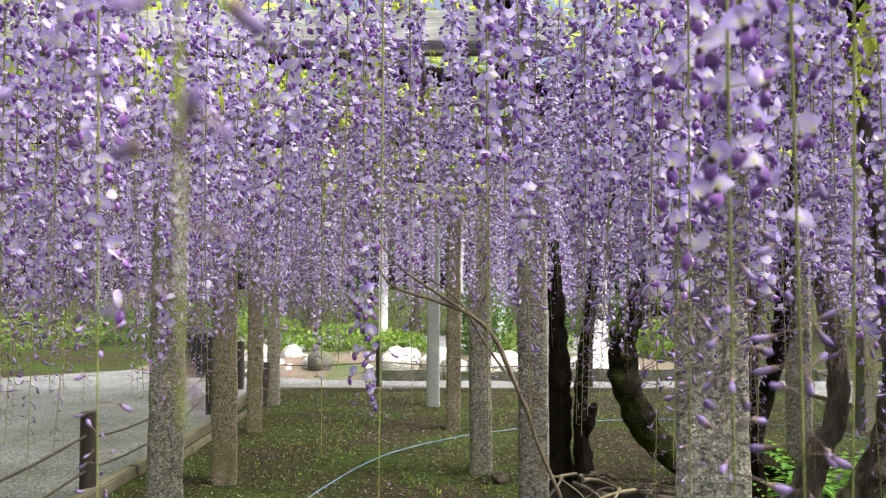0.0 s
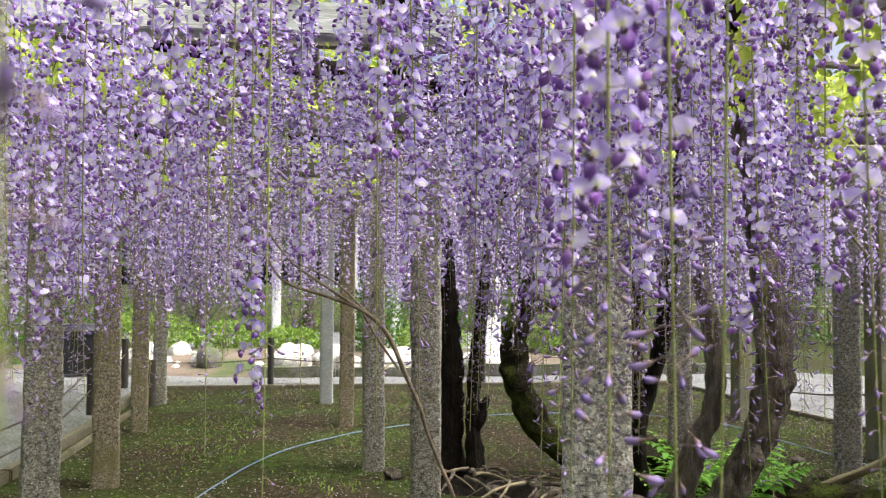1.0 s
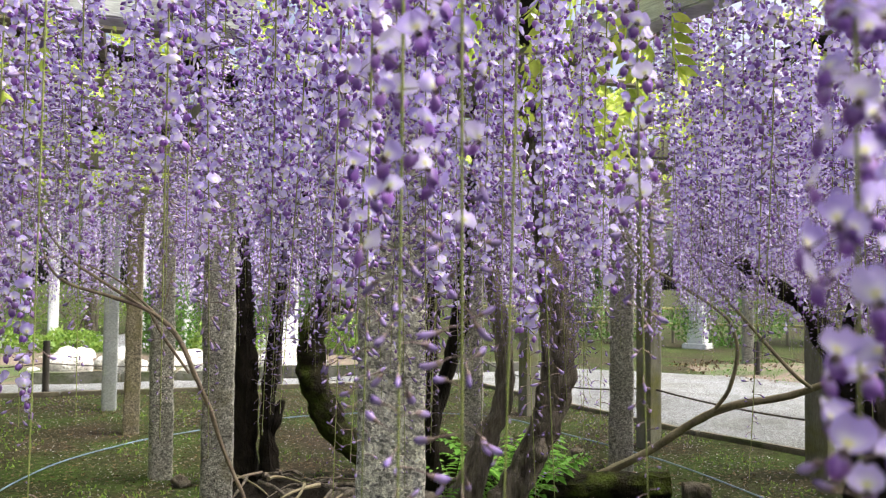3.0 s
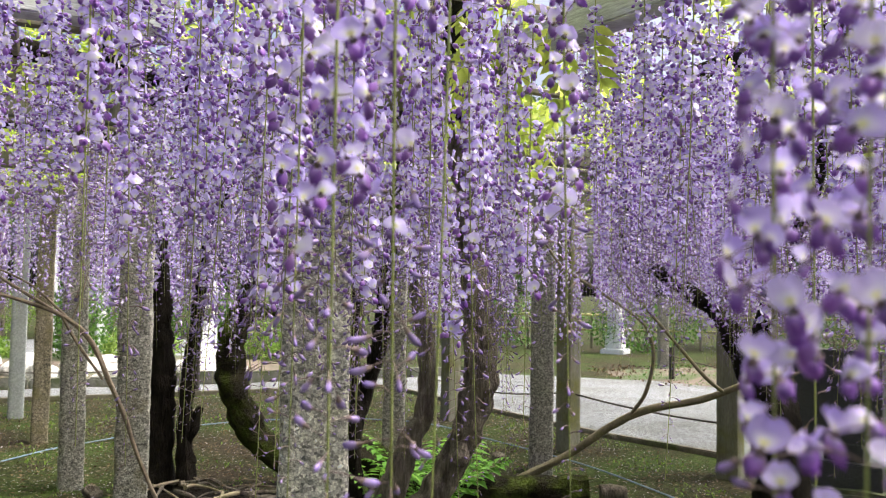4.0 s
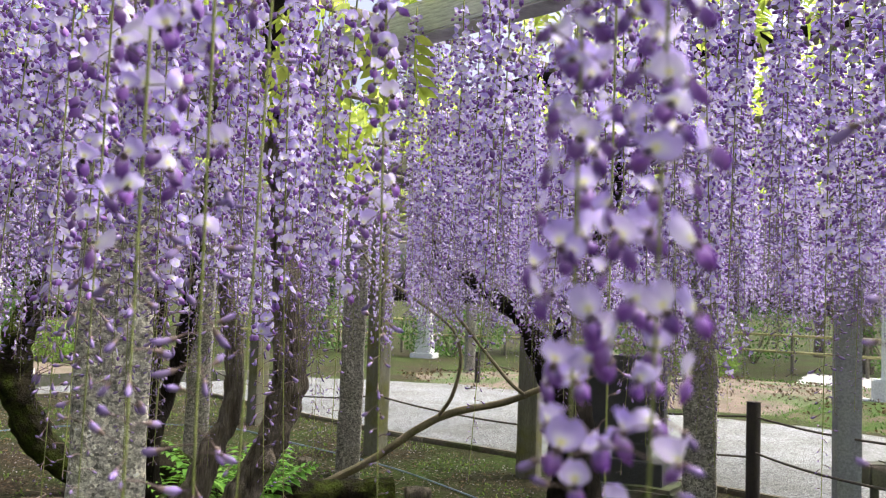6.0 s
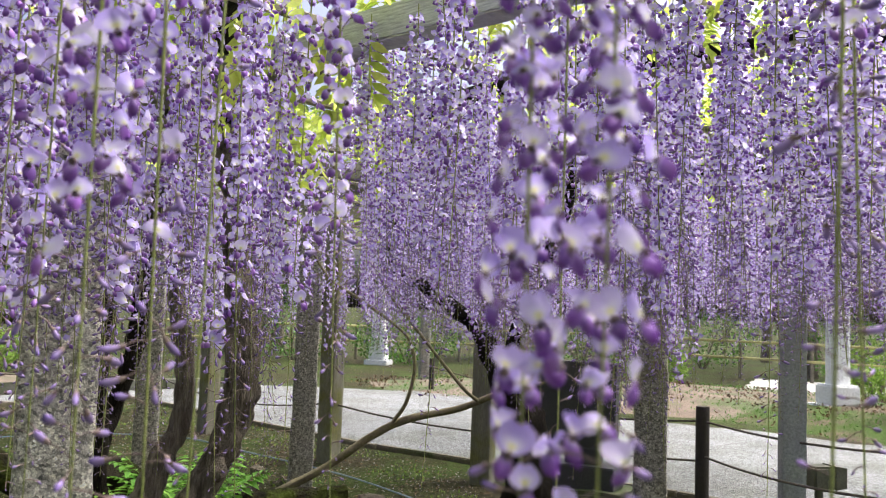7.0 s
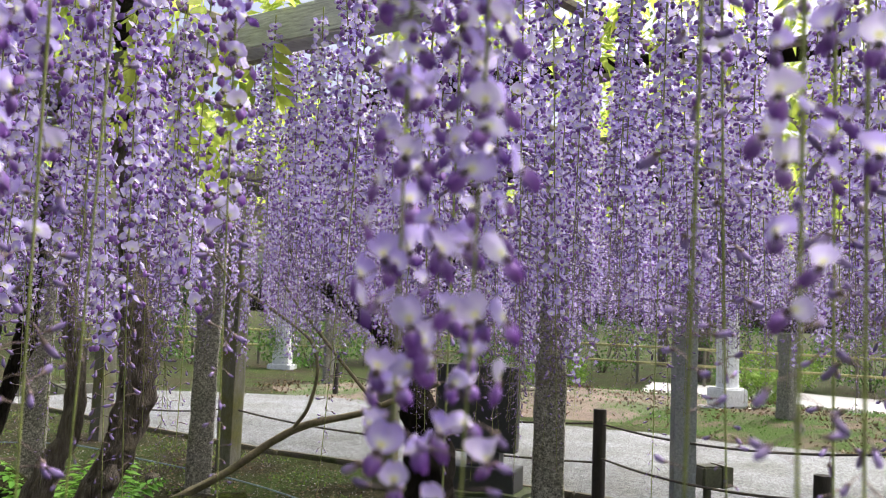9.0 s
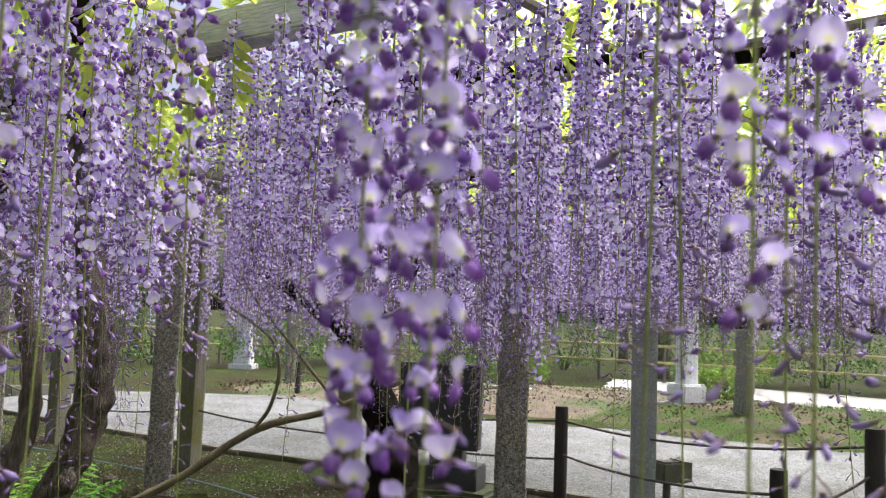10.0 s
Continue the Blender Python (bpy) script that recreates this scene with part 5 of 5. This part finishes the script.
middle += [(d * math.sin(radians(a)), d * math.cos(radians(a))) for a, d in ((14.9, 1.45), (16.2, 1.75), (17.4, 1.38), (18.3, 1.95), (19.6, 1.6), (16.9, 2.1), (20.8, 1.85), (15.6, 2.05),
                                                                                     (9.6, 2.9), (10.4, 2.2), (11.3, 2.8), (12.2, 1.9), (13.2, 2.5), (22.2, 1.7), (23.1, 2.3), (24.3, 1.9), (23.6, 3.0), (4.7, 1.7), (5.6, 2.4), (6.3, 3.3), (6.9, 1.9), (7.6, 2.8), (5.2, 4.1),
                                                                                     (35.4, 3.0), (36.6, 2.95), (37.3, 2.86), (38.2, 2.9), (39.1, 2.8), (40.0, 2.76), (34.5, 3.3), (35.8, 3.8), (37.1, 3.1), (37.6, 3.9), (38.9, 4.3), (39.6, 3.4), (40.5, 3.8), (36.2, 4.5), (41.5, 4.4), (43.0, 3.9), (44.0, 3.2), (42.5, 3.6))]
middle.sort(key=lambda q: math.hypot(*q))


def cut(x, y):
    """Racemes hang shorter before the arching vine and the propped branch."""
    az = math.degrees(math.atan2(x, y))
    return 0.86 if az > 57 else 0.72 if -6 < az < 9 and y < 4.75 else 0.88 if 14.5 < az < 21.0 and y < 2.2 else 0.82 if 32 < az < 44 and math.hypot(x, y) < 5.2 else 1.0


for k, (x, y) in enumerate(middle[:291]):
    src = SHAPES[k % 12]
    where = pose(x, y, 2.47 + g1.uniform(-0.08, 0.04), g1.uniform(-4, 4), g1.uniform(-4, 4), g1.uniform(0, 360))
    if k < 12:
        src.matrix_basis = where
    else:
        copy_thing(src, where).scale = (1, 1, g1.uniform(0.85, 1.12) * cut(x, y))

# the far curtain
FAR = []
for k in range(14):
    g = np.random.default_rng(700 + k)
    length, share, sway = g.uniform(1.1, 1.48), g.uniform(0.66, 0.86), g.uniform(-0.06, 0.06)
    FAR.append([gather([joined_raceme(g, length, c, share, 2, sway, big), (*stem_piece(length, sway, 2)[:3], 2)]) for c, big in ((100, 1.05), (58, 1.3))])
pieces = []
hung = {}
places = middle[291:] + scatter(g1, 1020, 4.6, 12.8, 0.15, hung) + scatter(g1, 360, 4.0, 9.6, 0.11, hung, 36, 86) + scatter(g1, 170, 1.6, 6.5, 0.2, hung, 90, 320)
for k, (x, y) in enumerate(places):
    at = spin(0, 0, g1.uniform(0, 360), x, y, 2.47 + g1.uniform(-0.1, 0.05), 1.0)
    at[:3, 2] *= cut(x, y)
    pieces.append(moved(FAR[k % 14][math.hypot(x, y) > 7.5 or y < -1.0], at))
v, t, u, m = gather(pieces)
tagged(new("wisteria_curtain", raw_mesh("wisteria_curtain", v, t, FLOWER_SLOTS, u, m)), "dense curtain of lavender wisteria racemes hanging from the trellis", "flowers", kind="stuff")


# ---- leaves over the trellis, with extra leaves added for shade ----
def leaflet_set(g, n_pairs):
    """A feathered leaf along +x that droops."""
    v, t = [], []
    for i in range(n_pairs):
        f = (i + 1) / n_pairs
        cx, cz = 0.16 * f, -0.05 * f * f
        for s in (-1, 1):
            w, d = 0.062 * (1.1 - 0.3 * f), 0.013
            b = len(v)
            v += [(cx, 0, cz), (cx + 0.6 * d + 0.3 * w, s * w * 0.45, cz + 0.004), (cx + 0.5 * w, s * w, cz - 0.02), (cx - 0.6 * d + 0.25 * w, s * w * 0.5, cz + 0.004)]
            t += [(b, b + 1, b + 2), (b, b + 2, b + 3)]
    b = len(v)
    v += [(0.17, 0, -0.06), (0.20, 0.014, -0.06), (0.24, 0, -0.09), (0.20, -0.014, -0.06)]
    t += [(b, b + 1, b + 2), (b, b + 2, b + 3)]
    return np.array(v), np.array(t), np.zeros((len(v), 2)), 0


def drooping_leaf(n_pairs):
    """A feathered leaf along +x whose long oval leaflets hang down."""
    v, t = [], []
    for i in range(2 * n_pairs + 1):
        f = min(1.0, (i // 2 + 1) / n_pairs)
        base = Vector((0.19 * f, 0, -0.05 * f * f))
        s = (-1, 1)[i % 2] if i < 2 * n_pairs else 0
        way = Vector((0.35 + 0.3 * (s == 0), s * 0.62, -0.70)).normalized()
        side = way.cross(Vector((0.3, s * 0.5, 0.8))).normalized()
        ln, w, b = 0.075 * (1.05 - 0.25 * abs(f - 0.55)), 0.0135, len(v)
        fold = way.cross(side) * 0.004
        v += [base, base + way * ln * 0.3 + side * w + fold, base + way * ln * 0.62 + side * w * 0.85 + fold, base + way * ln, base + way * ln * 0.62 - side * w * 0.85 + fold, base + way * ln * 0.3 - side * w + fold]
        t += [(b, b + 1, b + 2), (b, b + 2, b + 3), (b, b + 3, b + 4), (b, b + 4, b + 5)]
    return np.array([tuple(q) for q in v]), np.array(t), np.zeros((len(v), 2)), 0


g2 = np.random.default_rng(9)
LEAVES = [leaflet_set(g2, n) for n in (4, 5, 6)]
SPRAYS = [drooping_leaf(n) for n in (4, 5, 6)]
pieces = []
while len(pieces) < 6500:
    x, y = g2.uniform(-6.5, 9.5), g2.uniform(-4.5, 13.0)
    if noise.noise(Vector((x * 0.7, y * 0.7, 1))) < g2.uniform(-0.45, 0.25):
        continue
    if x > 0.4 and y > 2.5 and g2.random() < 0.5:
        continue
    z = 2.62 + abs(g2.normal()) * 0.22
    pieces.append(moved(LEAVES[len(pieces) % 3], spin(g2.uniform(-35, 35), g2.uniform(-20, 60), g2.uniform(0, 360), x, y, z, g2.uniform(0.8, 1.3))))
# Extra canopy leaves, largely out of sight, added to shade the ground.
for _ in range(3600):
    x, y = g2.uniform(-7.5, 0.8), g2.uniform(4.0, 13.0)
    pieces.append(moved(LEAVES[_ % 3], spin(g2.uniform(-35, 35), g2.uniform(0, 70), g2.uniform(0, 360), x, y, g2.uniform(2.7, 3.1), g2.uniform(0.8, 1.3))))
# More unseen leaves, reaching past the trellis, added to darken the left gravel.
for _ in range(5200):
    x, y = g2.uniform(-11.0, -1.2), g2.uniform(0.5, 12.0)
    pieces.append(moved(LEAVES[_ % 3], spin(g2.uniform(-35, 35), g2.uniform(0, 60), g2.uniform(0, 360), x, y, g2.uniform(2.7, 3.2), g2.uniform(0.9, 1.4))))
# Leaves added at the right edge to keep sun off the racemes.
for _ in range(1200):
    x, y = g2.uniform(6.0, 10.5), g2.uniform(-3.5, 8.0)
    pieces.append(moved(SPRAYS[_ % 3], spin(g2.uniform(-35, 35), g2.uniform(-20, 50), g2.uniform(0, 360), x, y, g2.uniform(2.6, 2.85), g2.uniform(0.8, 1.3))))
for _ in range(1100):
    x, y = g2.uniform(2.6, 9.5), g2.uniform(0.5, 8.5)
    pieces.append(moved(LEAVES[_ % 3], spin(g2.uniform(-35, 35), g2.uniform(-10, 60), g2.uniform(0, 360), x, y, g2.uniform(2.55, 2.95), g2.uniform(0.8, 1.3))))
for x, y in ((1.5, 3.2), (1.8, 3.9), (2.1, 4.4), (0.9, 3.6)):
    for _ in range(34):
        pieces.append(moved(SPRAYS[_ % 3], spin(g2.uniform(-35, 35), g2.uniform(-10, 60), g2.uniform(0, 360), x + g2.normal() * 0.3, y + g2.normal() * 0.3, g2.uniform(2.62, 3.15), g2.uniform(0.7, 1.1))))
for x, y, k in ((0.15, 2.55, 4), (1.0, 2.5, 5), (-1.0, 3.2, 8), (1.25, 2.6, 12), (1.4, 2.2, 10), (2.9, 1.0, 10), (3.3, 1.2, 10), (2.0, 3.3, 8), (-0.3, 4.0, 8), (1.5, 3.0, 14), (1.9, 3.6, 14), (2.4, 3.2, 12)):
    for _ in range(k):
        pieces.append(moved(SPRAYS[_ % 3], spin(g2.uniform(-35, 35), g2.uniform(10, 80), g2.uniform(0, 360), x + g2.normal() * 0.15, y + g2.normal() * 0.15, g2.uniform(2.25, 2.55), g2.uniform(0.7, 1.1))))
v, t, u, m = gather(pieces)
tagged(new("wisteria_leaves", raw_mesh("wisteria_leaves", v, t, [LEAF])), "fresh yellow-green wisteria leaves over the trellis, some added to cast shade", "leaves", kind="stuff")
